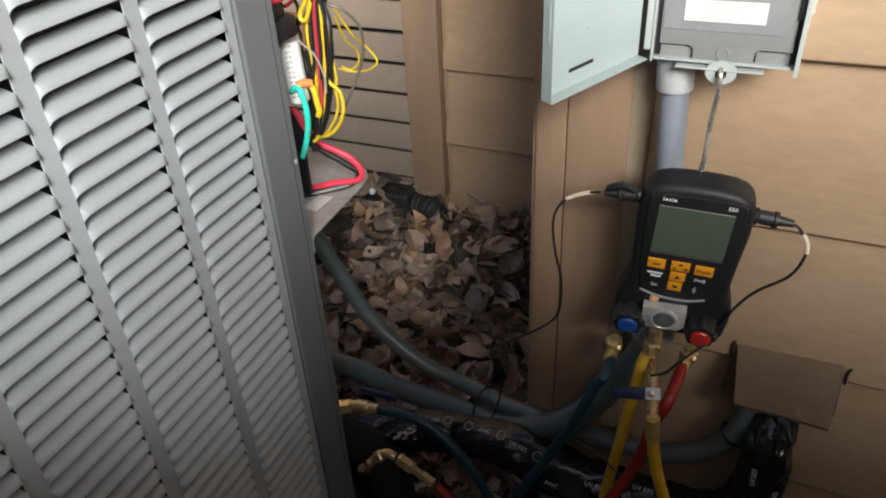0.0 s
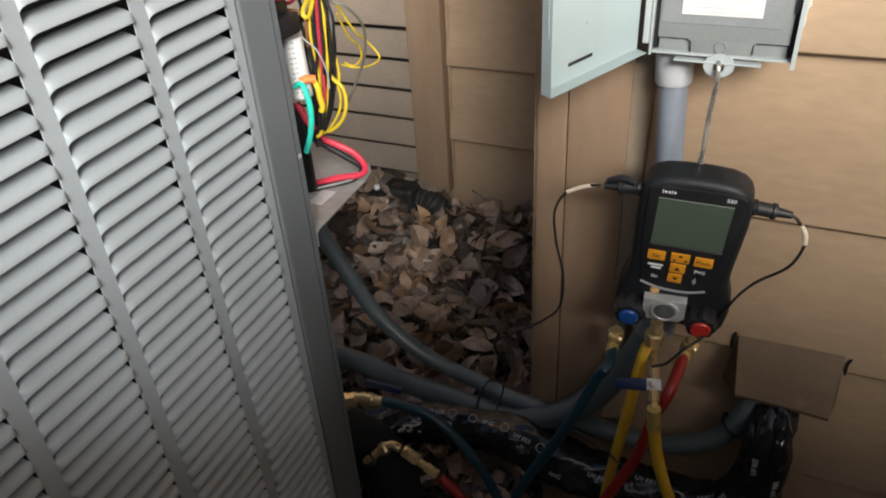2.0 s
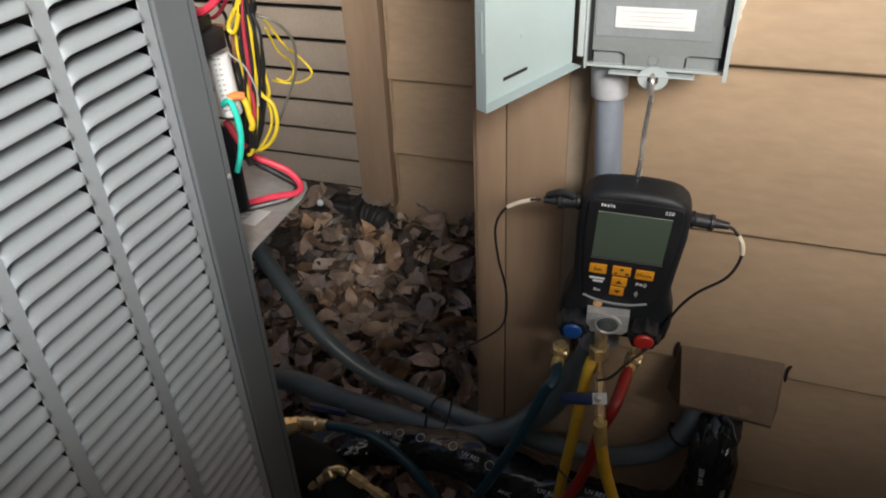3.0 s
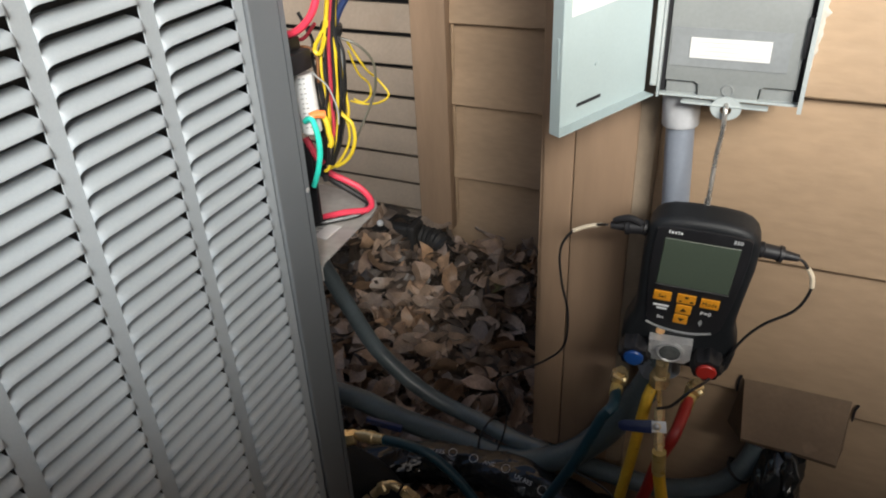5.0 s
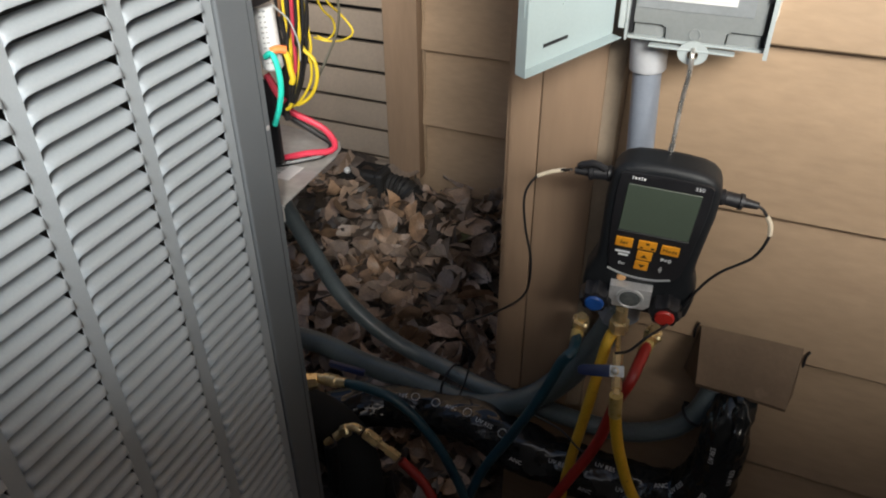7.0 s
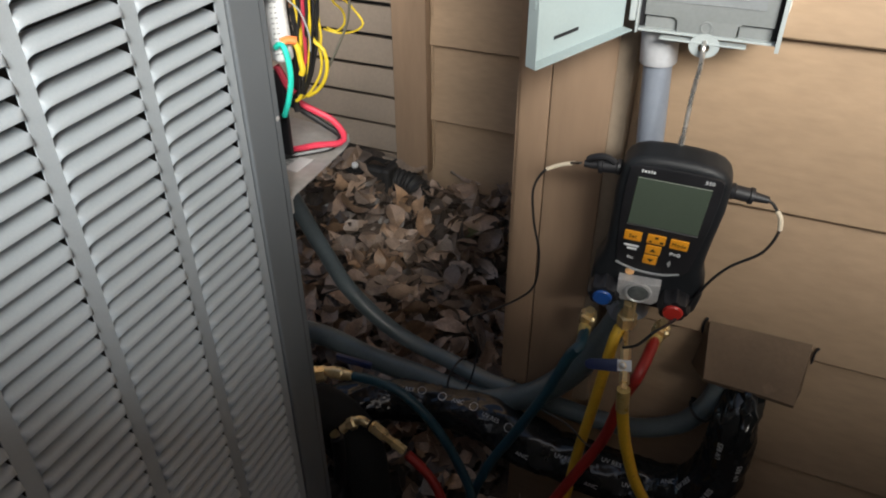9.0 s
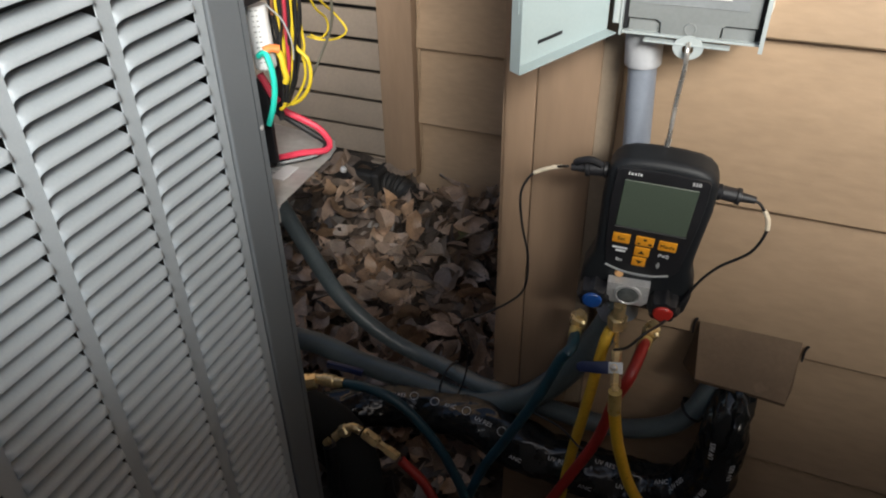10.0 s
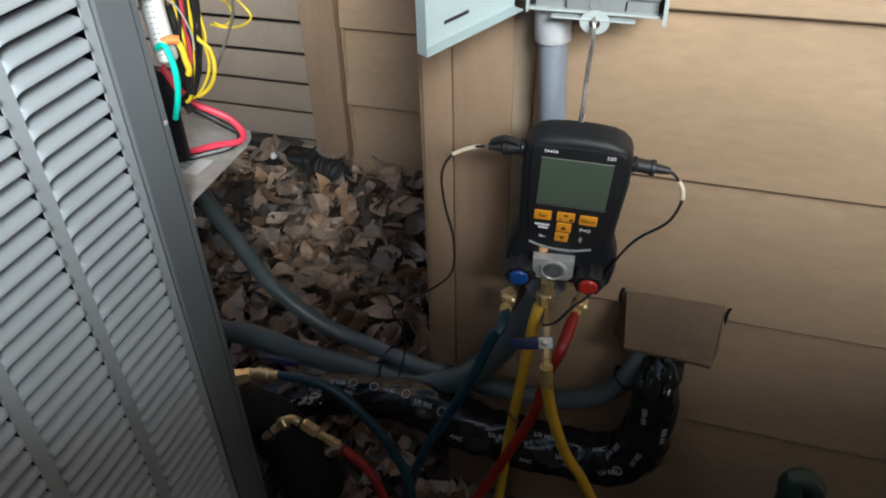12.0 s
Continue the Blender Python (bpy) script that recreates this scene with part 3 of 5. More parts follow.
part("lower_coupling", lathe([(0, 0.019), (0.003, 0.021), (0.05, 0.021), (0.053, 0.0185)], (0, 0, 0.585), (0, 0, 1.2), 28), PVC, conduit)


def rope(name, label, category, points, r, mat, segs=12, step=0.008, swell=None, piece="jacket"):
    t = thing(name, Matrix(), label, category)
    part(piece, tube(points, r, segs, step, swell), mat, t)
    return t


def ribbed(i, s):
    return 1 + (0.018 if i % 2 else -0.010)


big = rope("flexible_conduit", "thick grey liquid-tight conduit sagging to the condenser", "conduit",
           [(-0.80, 0.80, 0.34), (-0.72, 0.86, 0.315), (-0.64, 0.885, 0.298), (-0.547, 0.885, 0.280), (-0.43, 0.885, 0.271), (-0.345, 0.875, 0.272), (-0.27, 0.85, 0.315),
            (-0.208, 0.825, 0.376), (-0.165, 0.822, 0.43), (-0.126, 0.822, 0.50), (-0.096, 0.824, 0.57), (-0.0855, 0.826, 0.63)], 0.0205, FLEX, 20, 0.0045, ribbed)
thin = rope("thin_flexible_conduit", "grey ribbed conduit looping from the leaves to the wall hood", "conduit",
            [(-0.775, 0.93, 0.70), (-0.735, 0.93, 0.61), (-0.695, 0.93, 0.53), (-0.657, 0.93, 0.463), (-0.615, 0.93, 0.396), (-0.558, 0.93, 0.345), (-0.499, 0.93, 0.312), (-0.44, 0.93, 0.294), (-0.38, 0.915, 0.297),
             (-0.309, 0.88, 0.316), (-0.246, 0.86, 0.332), (-0.184, 0.84, 0.35), (-0.118, 0.83, 0.357), (-0.048, 0.83, 0.364), (0.012, 0.83, 0.398), (0.041, 0.83, 0.444), (0.055, 0.838, 0.493), (0.060, 0.86, 0.54)],
            0.0150, FLEX, 18, 0.004, ribbed)


def tie(at, ax, r):
    """A cable tie round a bundle at a point, with its axis."""
    c, q = Vector(at), Vector(ax).to_track_quat("Z", "Y")
    t = thing("cable_tie", Matrix(), "thin black cable tie round a grey conduit", "cable tie", group="black cable ties")
    ringp = [c + q @ Vector((r * math.cos(2 * math.pi * k / 14), r * math.sin(2 * math.pi * k / 14), 0)) for k in range(15)]
    part("loop", tube(ringp, 0.0022, 6, 0.01), W_BLACK, t)
    part("lock", box(-0.004, 0.004, -0.003, 0.003, -0.003, 0.003, 0.001), W_BLACK, t, at=Matrix.Translation(ringp[2]))
    return t


tie((-0.372, 0.898, 0.285), (1, -0.2, 0.05), 0.036)
tie((0.037, 0.83, 0.437), (0.5, 0, 0.85), 0.0175)

part("end_connector", lathe([(0, 0.0215), (0.004, 0.0245), (0.02, 0.0245), (0.024, 0.0215), (0.03, 0.0215)], (-0.0945, 0.8245, 0.578), (-0.0865, 0.826, 0.62), sides=8), PVC, big, "grey compression connector")
part("end_connector", lathe([(0, 0.0155), (0.003, 0.019), (0.016, 0.019), (0.02, 0.016)], (0.0545, 0.837, 0.490), (0.0595, 0.855, 0.532), sides=8), PVC, thin, "grey compression connector")

# ---- wrapped line set
bundle = thing("wrapped_line_set", Matrix(), "pipes wrapped in shiny crumpled black film", "pipe bundle")


def crumple(i, s):
    c, d = math.cos(6.2832 * s), math.sin(6.2832 * s)
    ridge = 1 - abs(noise.noise((i * 0.10 + 2 * c, c * 1.6, d * 1.6))) * 2
    return 1 + 0.15 * noise.noise((i * 0.07, c * 1.2, d * 1.2)) + 0.13 * max(0, ridge - 0.45) + 0.012 * noise.noise((i * 0.3, c * 3, d * 3))


lset = [(0.098, 0.885, 0.50), (0.090, 0.84, 0.498), (0.083, 0.805, 0.462), (0.084, 0.80, 0.412), (0.081, 0.80, 0.357), (0.060, 0.80, 0.308), (0.016, 0.80, 0.283), (-0.04, 0.80, 0.277), (-0.10, 0.80, 0.279), (-0.16, 0.80, 0.283),
        (-0.215, 0.80, 0.290), (-0.278, 0.812, 0.297), (-0.36, 0.815, 0.290), (-0.451, 0.80, 0.288), (-0.536, 0.75, 0.285), (-0.60, 0.68, 0.285), (-0.62, 0.60, 0.285)]


def girth(i):
    """Slim where it leaves the wall, full along the sag."""
    return 0.74 + 0.40 * min(1.0, max(0.0, (i - 14) / 55)) - 0.16 * min(1.0, max(0.0, (i - 150) / 40))


part("film", tube(lset, 0.0355, 56, 0.0035, lambda i, q: crumple(i, q) * girth(i)), WRAP, bundle)
bm = tube([(0.092, 0.835, 0.515), (0.097, 0.80, 0.495), (0.098, 0.780, 0.47), (0.093, 0.768, 0.435)], 0.016, 14, 0.006, lambda i, s: (1 + 0.5 * noise.noise((i * 0.5, s * 5, 1))) * (1.1 - 0.03 * i))
part("film_end", bm, WRAP, bundle)
# printing on the film, along the bundle, facing out and up
fine_line = smooth_line(lset, 0.01)


def on_film(share, turn, text, size, flip=1):
    i = int(share * (len(fine_line) - 3)) + 1
    c, ax = fine_line[i], (fine_line[i + 1] - fine_line[i - 1]).normalized() * flip
    out = Vector((0.0, -0.75, 0.66))
    out = (out - ax * out.dot(ax)).normalized()
    out = Matrix.Rotation(radians(turn), 3, ax) @ out
    m = Matrix((ax, -out, ax.cross(-out))).transposed().to_4x4()
    m.translation = c + out * 0.041 * girth(i * 0.01 / 0.0035)
    if isinstance(text, str):
        return words(text, size, FAINT, bundle, m, "printing")
    return part("printed_roundel", tube([m.translation + out * 0.0006 + out.orthogonal().normalized() * size * 0.9 * math.cos(k * math.pi / 9) + out.cross(out.orthogonal()).normalized() * size * 0.9 * math.sin(k * math.pi / 9) for k in range(19)], 0.0006, 5, 0.002), FAINT, bundle)


for share, turn, text in ((0.115, -20, "UV RES"), (0.15, 30, "UV RES"), (0.20, 5, "UV RES"), (0.215, -32, "UV RES"), (0.265, 18, "UV RES"), (0.275, -24, "ANC"), (0.33, 2, "UV RES"), (0.37, -30, "UV RES"),
                          (0.39, 26, "ANC"), (0.44, -6, "UV RES"), (0.51, 20, "ANC"), (0.57, -14, "UV RES"), (0.63, -26, "ANC"), (0.73, -30, "UV RES")):
    on_film(share, turn, text, 0.0100, -1)
for share, turn in ((0.235, -12), (0.42, 8), (0.54, 16), (0.60, 24), (0.66, 30), (0.70, 34), (0.76, 30)):
    on_film(share, turn, None, 0.0078)

# ---- folded hood over the hole in the wall
hood = thing("wall_hood", Matrix(), "tan painted folded metal hood on the siding", "hood")
tl, tr_, bl, br = Vector((0.022, 0.862, 0.577)), Vector((0.150, 0.862, 0.579)), Vector((0.031, 0.806, 0.521)), Vector((0.144, 0.805, 0.517))
bm = bmesh.new()
lip = Vector((0, 0.002, -0.006))
v = [bm.verts.new(p) for p in (tl, tr_, br, bl, bl + lip, br + lip)]
bm.faces.new(v[:4])
bm.faces.new((v[3], v[2], v[5], v[4]))
w0, w1 = [bm.verts.new(p) for p in (Vector((0.012, WALL + 0.003, 0.485)), Vector((0.158, WALL + 0.003, 0.485)))]
bm.faces.new((v[0], v[3], v[4], w0))
bm.faces.new((v[1], w1, v[5], v[2]))
bmesh.ops.recalc_face_normals(bm, faces=bm.faces[:])
bmesh.ops.subdivide_edges(bm, edges=bm.edges[:], cuts=3, use_grid_fill=True)
for q in bm.verts:
    q.co += Vector((0, 0.0025 * noise.noise(q.co * 25), 0.0015 * noise.noise(q.co * 30 + Vector((5, 0, 0)))))
bmesh.ops.solidify(bm, geom=bm.faces[:], thickness=0.002)
part("sheet", bm, SHEET, hood)
for p in ((0.0150, WALL - 0.006, 0.571), (0.1590, WALL - 0.006, 0.566)):
    part("tear", tube([(p[0] - 0.001, p[1], p[2] - 0.020), (p[0] - 0.001, p[1], p[2]), (p[0] + 0.002, p[1], p[2] + 0.008)], 0.0021, 6, 0.004, lambda i, s: 0.7 + 0.5 * noise.noise((i, s, 2))), BLACK, hood, "dark torn gap")

# ---- digital manifold hanging on its hook
MC = Matrix.Translation((-0.0556, 0.7514, 0.8037)) @ Matrix.Rotation(radians(5.89), 4, "Z") @ Matrix.Rotation(radians(11.24), 4, "X") @ Matrix.Rotation(radians(3.46), 4, "Y")
meter = thing("digital_manifold", MC, "black handheld manifold gauge with unlit display hung on a hook", "gauge")
mm = 0.001
half = [(0, 61), (18, 60.5), (36, 58.5), (48, 54), (55.5, 47), (59.5, 38), (61, 22), (62, 0), (60, -45), (59, -75), (60, -95), (65, -112), (69, -125), (70, -145), (68, -170), (60, -184), (44, -188), (20, -180)]
outline = [(x * mm, z * mm) for x, z in half] + [(-x * mm, z * mm) for x, z in half[::-1] if x]
part("case", prism(outline, 0.042, 0.0, 0.013, 5), RUBBER, meter, "rubber-armoured black case")
inner = [(0, 51), (30, 50.5), (46, 49), (50.5, 45), (52, 20), (51, -20), (48, -60), (44, -96), (36, -108), (0, -116)]
face = [(x * mm, z * mm) for x, z in inner] + [(-x * mm, z * mm) for x, z in inner[::-1] if x]
part("front_panel", prism(face, 0.004, -0.0022, 0.0018, 2), BLACK, meter)
part("display", box(-0.0405, 0.0405, -0.0032, -0.001, -0.035, 0.035, 0.0006, 1), LCD, meter, "dark grey-green unlit display")
part("display_lip", box(-0.0412, 0.0412, -0.0036, -0.001, -0.0372, -0.0357, 0.0005, 1), BLACK, meter)
bars([(-0.037, 0.0442, 0.0012, 0.0042), (-0.0338, 0.0438, 0.0024, 0.0026), (-0.0302, 0.0438, 0.0020, 0.0028), (-0.0272, 0.0442, 0.0012, 0.0042), (-0.0242, 0.0438, 0.0024, 0.0026)], INK, meter, pose(0, -0.0025, 0), "maker_mark")
words("550", 0.0068, INK, meter, pose(0.0355, -0.0024, 0.0432))


def key(x0, x1, z0, z1, text=None):
    k = part("button", box(x0 * mm, x1 * mm, -0.0042, -0.0018, z0 * mm, z1 * mm, 0.0009, 2), AMBER, meter, "amber membrane button")
    if text:
        words(text, 0.0075, DARKINK, k, pose((x0 + x1) / 2 * mm, -0.0044, (z0 + z1) / 2 * mm))
    return k


key(-40.5, -20, -61, -46.5, "Set")
k2 = key(-13.5, 8, -60, -46)
bars([(-0.009, -0.0565, 0.003, 0.0022), (-0.0027, -0.0495, 0.004, 0.003), (0.004, -0.0560, 0.004, 0.003)], DARKINK, k2, pose(0, -0.0044, 0))
key(13.5, 34.5, -61.5, -47, "Mode")
for zc, s in ((-70.5, 1), (-87.5, -1)):
    k3 = key(-12.3, 5.8 if s > 0 else 4.2, zc - 7, zc + 7)
    part("arrow", prism([(-7.5 * mm, (zc - 2.6 * s) * mm), (0.5 * mm, (zc - 2.6 * s) * mm), (-3.5 * mm, (zc + 2.9 * s) * mm)][::s], -0.0046, -0.0040), DARKINK, k3, smooth=False)
bars([(-0.0295, -0.0705, 0.018, 0.0028), (-0.0280, -0.0755, 0.012, 0.0028)], INK, meter, pose(0, -0.0025, 0))
words("Esc", 0.0062, INK, meter, pose(-0.0275, -0.0024, -0.0905))
words("P=0", 0.0082, INK, meter, pose(0.0225, -0.0024, -0.0725))
part("lamp_mark", prism([(0.0165, -0.089), (0.0195, -0.083), (0.0215, -0.089), (0.0195, -0.095)], -0.0026, -0.0021), GREYINK, meter, smooth=False)
part("silver_arc", tube([(-0.043, -0.0025, -0.1025), (-0.024, -0.003, -0.1085), (-0.004, -0.003, -0.1105), (0.016, -0.003, -0.109), (0.0345, -0.0025, -0.1035)], 0.0016, 8, 0.004), GREYINK, meter)
part("round_button", lathe([(0, 0.0056), (0.003, 0.0056), (0.0042, 0.0045)], (-0.0234, 0.001, -0.1165), (-0.0234, -0.01, -0.1165), 18), ORANGE, meter, "pale orange round button")
part("sight_block", prism([(-0.035, -0.124), (0.017, -0.121), (0.0185, -0.150), (0.012, -0.158), (-0.027, -0.160), (-0.0335, -0.148)], 0.01, -0.012, 0.0015, 2), ALU, meter, "bare aluminium sight-glass block")
sg = part("sight_ring", lathe([(0, 0.0172), (0.003, 0.017), (0.0035, 0.0145), (0.002, 0.013)], (-0.0075, -0.0118, -0.1395), (-0.0075, -0.03, -0.1395), 26), ALU, meter)
part("sight_glass", lathe([(0, 0.0135), (0.0018, 0.0125), (0.0026, 0.007), (0.0026, 0.002)], (-0.0075, -0.0132, -0.1395), (-0.0075, -0.03, -0.1395), 26), GLASS, sg)


def knob(x, z, cap, label):
    k = 48
    bm = bmesh.new()
    rings = []
    for d, rr, wave in ((0.006, 0.0165, 0), (0.002, 0.0195, 0.0016), (-0.016, 0.0190, 0.0018), (-0.021, 0.017, 0.0012), (-0.022, 0.0135, 0)):
        rings.append([bm.verts.new((x + (rr + wave * math.cos(8 * 2 * math.pi * i / k)) * math.cos(2 * math.pi * i / k), d, z + (rr + wave * math.cos(8 * 2 * math.pi * i / k)) * math.sin(2 * math.pi * i / k))) for i in range(k)])
    for r0, r1 in zip(rings, rings[1:]):
        for i in range(k):
            bm.faces.new((r0[i], r0[(i + 1) % k], r1[(i + 1) % k], r1[i]))
    bm.faces.new(rings[-1])
    kn = part("valve_knob", bm, BLACK, meter, "black fluted valve knob")
    part("cap", lathe([(0, 0.0125), (0.0035, 0.0123), (0.005, 0.011), (0.0055, 0.004)], (x, -0.0205, z), (x, -0.05, z), 24), cap, kn, label)


knob(-0.0493, -0.1520, BLUE, "blue cap")
knob(0.0390, -0.1510, RED, "red cap")


def fitting(name, steps, start, end, parent=None, label="", hexes=()):
    f = parent
    prev = part(name, lathe(steps, start, end, sides=6), BRASS, f, label)
    s, e = Vector(start), Vector(end)
    p = s + (e - s).normalized() * 0.013 + Vector((0.006, -0.008, 0))
    part("valve_core", lathe([(0, 0.002), (0.001, 0.0045), (0.005, 0.005), (0.008, 0.002)], p + Vector((0, 0.003, 0)), p + Vector((0.002, -0.01, 0.003)), 12), BRASS, prev)
    return prev


fitting("hose_fitting", [(0, 0.007), (0.008, 0.007), (0.009, 0.0122), (0.029, 0.0122), (0.032, 0.0085), (0.048, 0.0082)], (-0.0605, 0.008, -0.217), (-0.0640, 0.012, -0.279), meter, "brass hose nut")
fitting("hose_fitting", [(0, 0.007), (0.008, 0.007), (0.009, 0.0115), (0.026, 0.0115), (0.028, 0.0085), (0.04, 0.0082)], (0.037, 0.008, -0.208), (0.034, 0.010, -0.278), meter, "brass hose nut")
part("hex_nut", lathe([(0, 0.0105), (0.0015, 0.013), (0.020, 0.013), (0.0225, 0.0105), (0.0235, 0.0028), (0.05, 0.0028)], (-0.0120, -0.008, -0.189), (-0.0065, -0.010, -0.253), sides=6), BRASS, meter, "large brass hex nut")
part("swivel_ring", lathe([(0, 0.008), (0.024, 0.008)], (-0.0127, -0.008, -0.166), (-0.0065, -0.010, -0.240), 20), BRASS, meter)
part("strap", tube([(-0.003, 0.036, 0.050), (-0.003, 0.036, 0.070)], 0.0032, 8), ALU, meter)
for s, xe, z0, z1 in ((-1, -0.060, 26, 21), (1, 0.060, 22, 18)):
    so = part("probe_plug", lathe([(0, 0.0085), (0.004, 0.0098), (0.006, 0.0082), (0.021, 0.0082), (0.022, 0.0098), (0.026, 0.0095), (0.027, 0.0058), (0.043, 0.0042)], (s * 0.060, 0.020, z0 * mm), (s * 0.107, 0.020, z1 * mm), 16), BLACK, meter, "black probe plug")
    if s < 0:
        part("plug_latch", tube([(-0.068, 0.016, 0.034), (-0.080, 0.015, 0.040), (-0.092, 0.016, 0.036), (-0.099, 0.018, 0.030)], 0.0045, 8, 0.004, lambda i, q: 0.9 + 0.3 * noise.noise((i * 0.8, q, 1))), BLACK, meter)


def on_meter(x, y, z):
    return MC @ Vector((x, y, z))


# hook from the eye to the case
hook = thing("steel_hook", Matrix(), "bent plated steel hook through the switch eye", "hook")
ht = on_meter(-0.003, 0.036, 0.074)
part("rod", tube([(-0.0545, 0.800, 0.962), (-0.0555, 0.803, 0.975), (-0.0550, 0.792, 0.982), (-0.0540, 0.779, 0.979), (-0.0535, 0.777, 0.958), (-0.0560, 0.780, 0.925), ht, ht + Vector((-0.001, 0, -0.012))], 0.0026, 10, 0.004), STEELWIRE, hook)

# ball valve under the middle port
bv0, bv1 = on_meter(-0.0072, -0.0100, -0.222), Vector((-0.0615, 0.694, 0.560))
valve = thing("ball_valve", Matrix(), "small brass ball valve with a navy lever on a yellow hose", "valve")
axv = (bv1 - bv0).normalized()
LV = (bv1 - bv0).length
part("stem", lathe([(0, 0.0028), (LV * 0.26, 0.0028), (LV * 0.29, 0.0045), (LV * 0.30, 0.0068), (LV * 0.46, 0.0068), (LV * 0.48, 0.0054), (LV * 0.70, 0.0054), (LV * 0.72, 0.0068), (LV * 0.88, 0.0068), (LV * 0.89, 0.0046), (LV * 0.93, 0.0060), (LV * 0.99, 0.0060)], bv0, bv1, sides=6), BRASS, valve)
hub = bv0 + axv * LV * 0.58
lx = Vector((-0.95, 0.02, -0.27)).normalized()
ln = Vector((-0.02, -0.80, 0.60))
ln = (ln - lx * ln.dot(lx)).normalized()
lm = Matrix((-lx, -ln, (-lx).cross(-ln))).transposed().to_4x4()
lm.translation = hub + ln * 0.010
plate = part("lever", box(-0.008, 0.0115, -0.001, 0.001, -0.0075, 0.0075, 0.0009, 1), WHITE, valve, "plated lever plate", at=lm)
part("lever_grip", prism([(-0.05, -0.004), (-0.046, -0.0075), (-0.02, -0.0085), (-0.007, -0.0085), (-0.007, 0.0085), (-0.02, 0.0075), (-0.044, 0.0065), (-0.05, 0.003)], 0.003, -0.003, 0.002, 2), NAVY, plate, "navy plastic grip")
part("lever_nut", lathe([(0, 0.0042), (0.003, 0.0042), (0.0036, 0.003)], (0, -0.001, 0), (0, -0.01, 0), sides=6), STEELWIRE, plate)
part("hub", lathe([(0, 0.006), (0.012, 0.005)], hub, hub + ln, 12), BRASS, valve)


def hose(name, label, pts, mat, sleeve=0.03, r=0.0078):
    t = thing(name, Matrix(), label, "hose")
    part("hose_body", tube(pts, r, 14, 0.008), mat, t)
    p0, p1 = Vector(pts[0]), Vector(pts[1])
    if sleeve:
        d = (p1 - p0).normalized()
        part("crimp_sleeve", lathe([(-0.004, r * 1.12), (sleeve, r * 1.12), (sleeve + 0.002, r * 1.02)], p0, p0 + d, 16), CLEARSLEEVE, t, "clear yellowed end sleeve")
    return t


hose("yellow_hose", "yellow refrigerant hose hanging from the ball valve", [bv1, (-0.0595, 0.694, 0.535), (-0.052, 0.696, 0.49), (-0.044, 0.698, 0.455), (-0.024, 0.70, 0.395), (0.006, 0.705, 0.335), (0.035, 0.70, 0.26), (0.05, 0.66, 0.16), (0.03, 0.58, 0.05), (-0.03, 0.50, 0.012), (-0.12, 0.46, 0.011)], HOSE_YELLOW)
y1 = Vector((-0.082, 0.80, 0.599))
hose("yellow_hose", "yellow refrigerant hose hanging behind the gauge", [y1, (-0.088, 0.79, 0.585), (-0.0935, 0.777, 0.573), (-0.104, 0.76, 0.463), (-0.117, 0.76, 0.349), (-0.125, 0.755, 0.244), (-0.13, 0.72, 0.13), (-0.12, 0.62, 0.03), (-0.07, 0.5, 0.012)], HOSE_YELLOW, 0)
rp = on_meter(0.0352, 0.0125, -0.232)
hose("red_hose", "red high-pressure hose hanging from the gauge", [rp, (-0.050, 0.740, 0.556), (-0.065, 0.738, 0.505), (-0.080, 0.734, 0.424), (-0.111, 0.728, 0.338), (-0.142, 0.715, 0.262), (-0.19, 0.68, 0.17), (-0.235, 0.64, 0.12), (-0.27, 0.64, 0.15), (-0.298, 0.665, 0.235), (-0.327, 0.678, 0.276), (-0.368, 0.68, 0.312)], HOSE_RED)
bp_ = on_meter(-0.0624, 0.014, -0.250)
hose("blue_hose", "teal low-pressure hose looping down to the service valve", [bp_, (-0.133, 0.748, 0.568), (-0.144, 0.742, 0.552), (-0.173, 0.740, 0.465), (-0.215, 0.736, 0.365), (-0.250, 0.728, 0.285), (-0.272, 0.70, 0.2), (-0.262, 0.66, 0.15), (-0.25, 0.66, 0.19), (-0.262, 0.69, 0.25), (-0.288, 0.70, 0.302), (-0.316, 0.70, 0.354), (-0.353, 0.70, 0.398), (-0.391, 0.70, 0.424), (-0.437, 0.70, 0.428), (-0.468, 0.70, 0.424)], HOSE_BLUE)

# service valves low on the condenser
sv = thing("service_valve", Matrix(), "brass suction service valve with a black cap on the condenser", "valve", group="service valves")
part("coupler", lathe([(0, 0.0075), (0.02, 0.0085), (0.02, 0.0105), (0.042, 0.0105), (0.044, 0.0088), (0.06, 0.0086)], (-0.528, 0.70, 0.414), (-0.465, 0.70, 0.4245), 16), BRASS, sv)
part("lever", box(-0.030, 0.030, -0.004, 0.004, -0.006, 0.006, 0.003), NAVY, sv, "navy lever grip", at=pose(-0.478, 0.72, 0.435, 0, 8, 10))
part("valve_body", lathe([(0, 0.014), (0.03, 0.016), (0.06, 0.016), (0.09, 0.012)], (-0.60, 0.66, 0.40), (-0.51, 0.70, 0.415), sides=6), BRASS, sv)
part("pipe", tube([(-0.60, 0.60, 0.38), (-0.59, 0.64, 0.385), (-0.57, 0.67, 0.395)], 0.012, 12), BLACK, sv)
sv2 = thing("service_valve", Matrix(), "brass liquid service valve with an elbow coupler on the condenser", "valve", group="service valves")
part("elbow", tube([(-0.478, 0.665, 0.332), (-0.466, 0.676, 0.343), (-0.450, 0.68, 0.353), (-0.436, 0.68, 0.350)], 0.0072, 12, 0.004), BRASS, sv2)
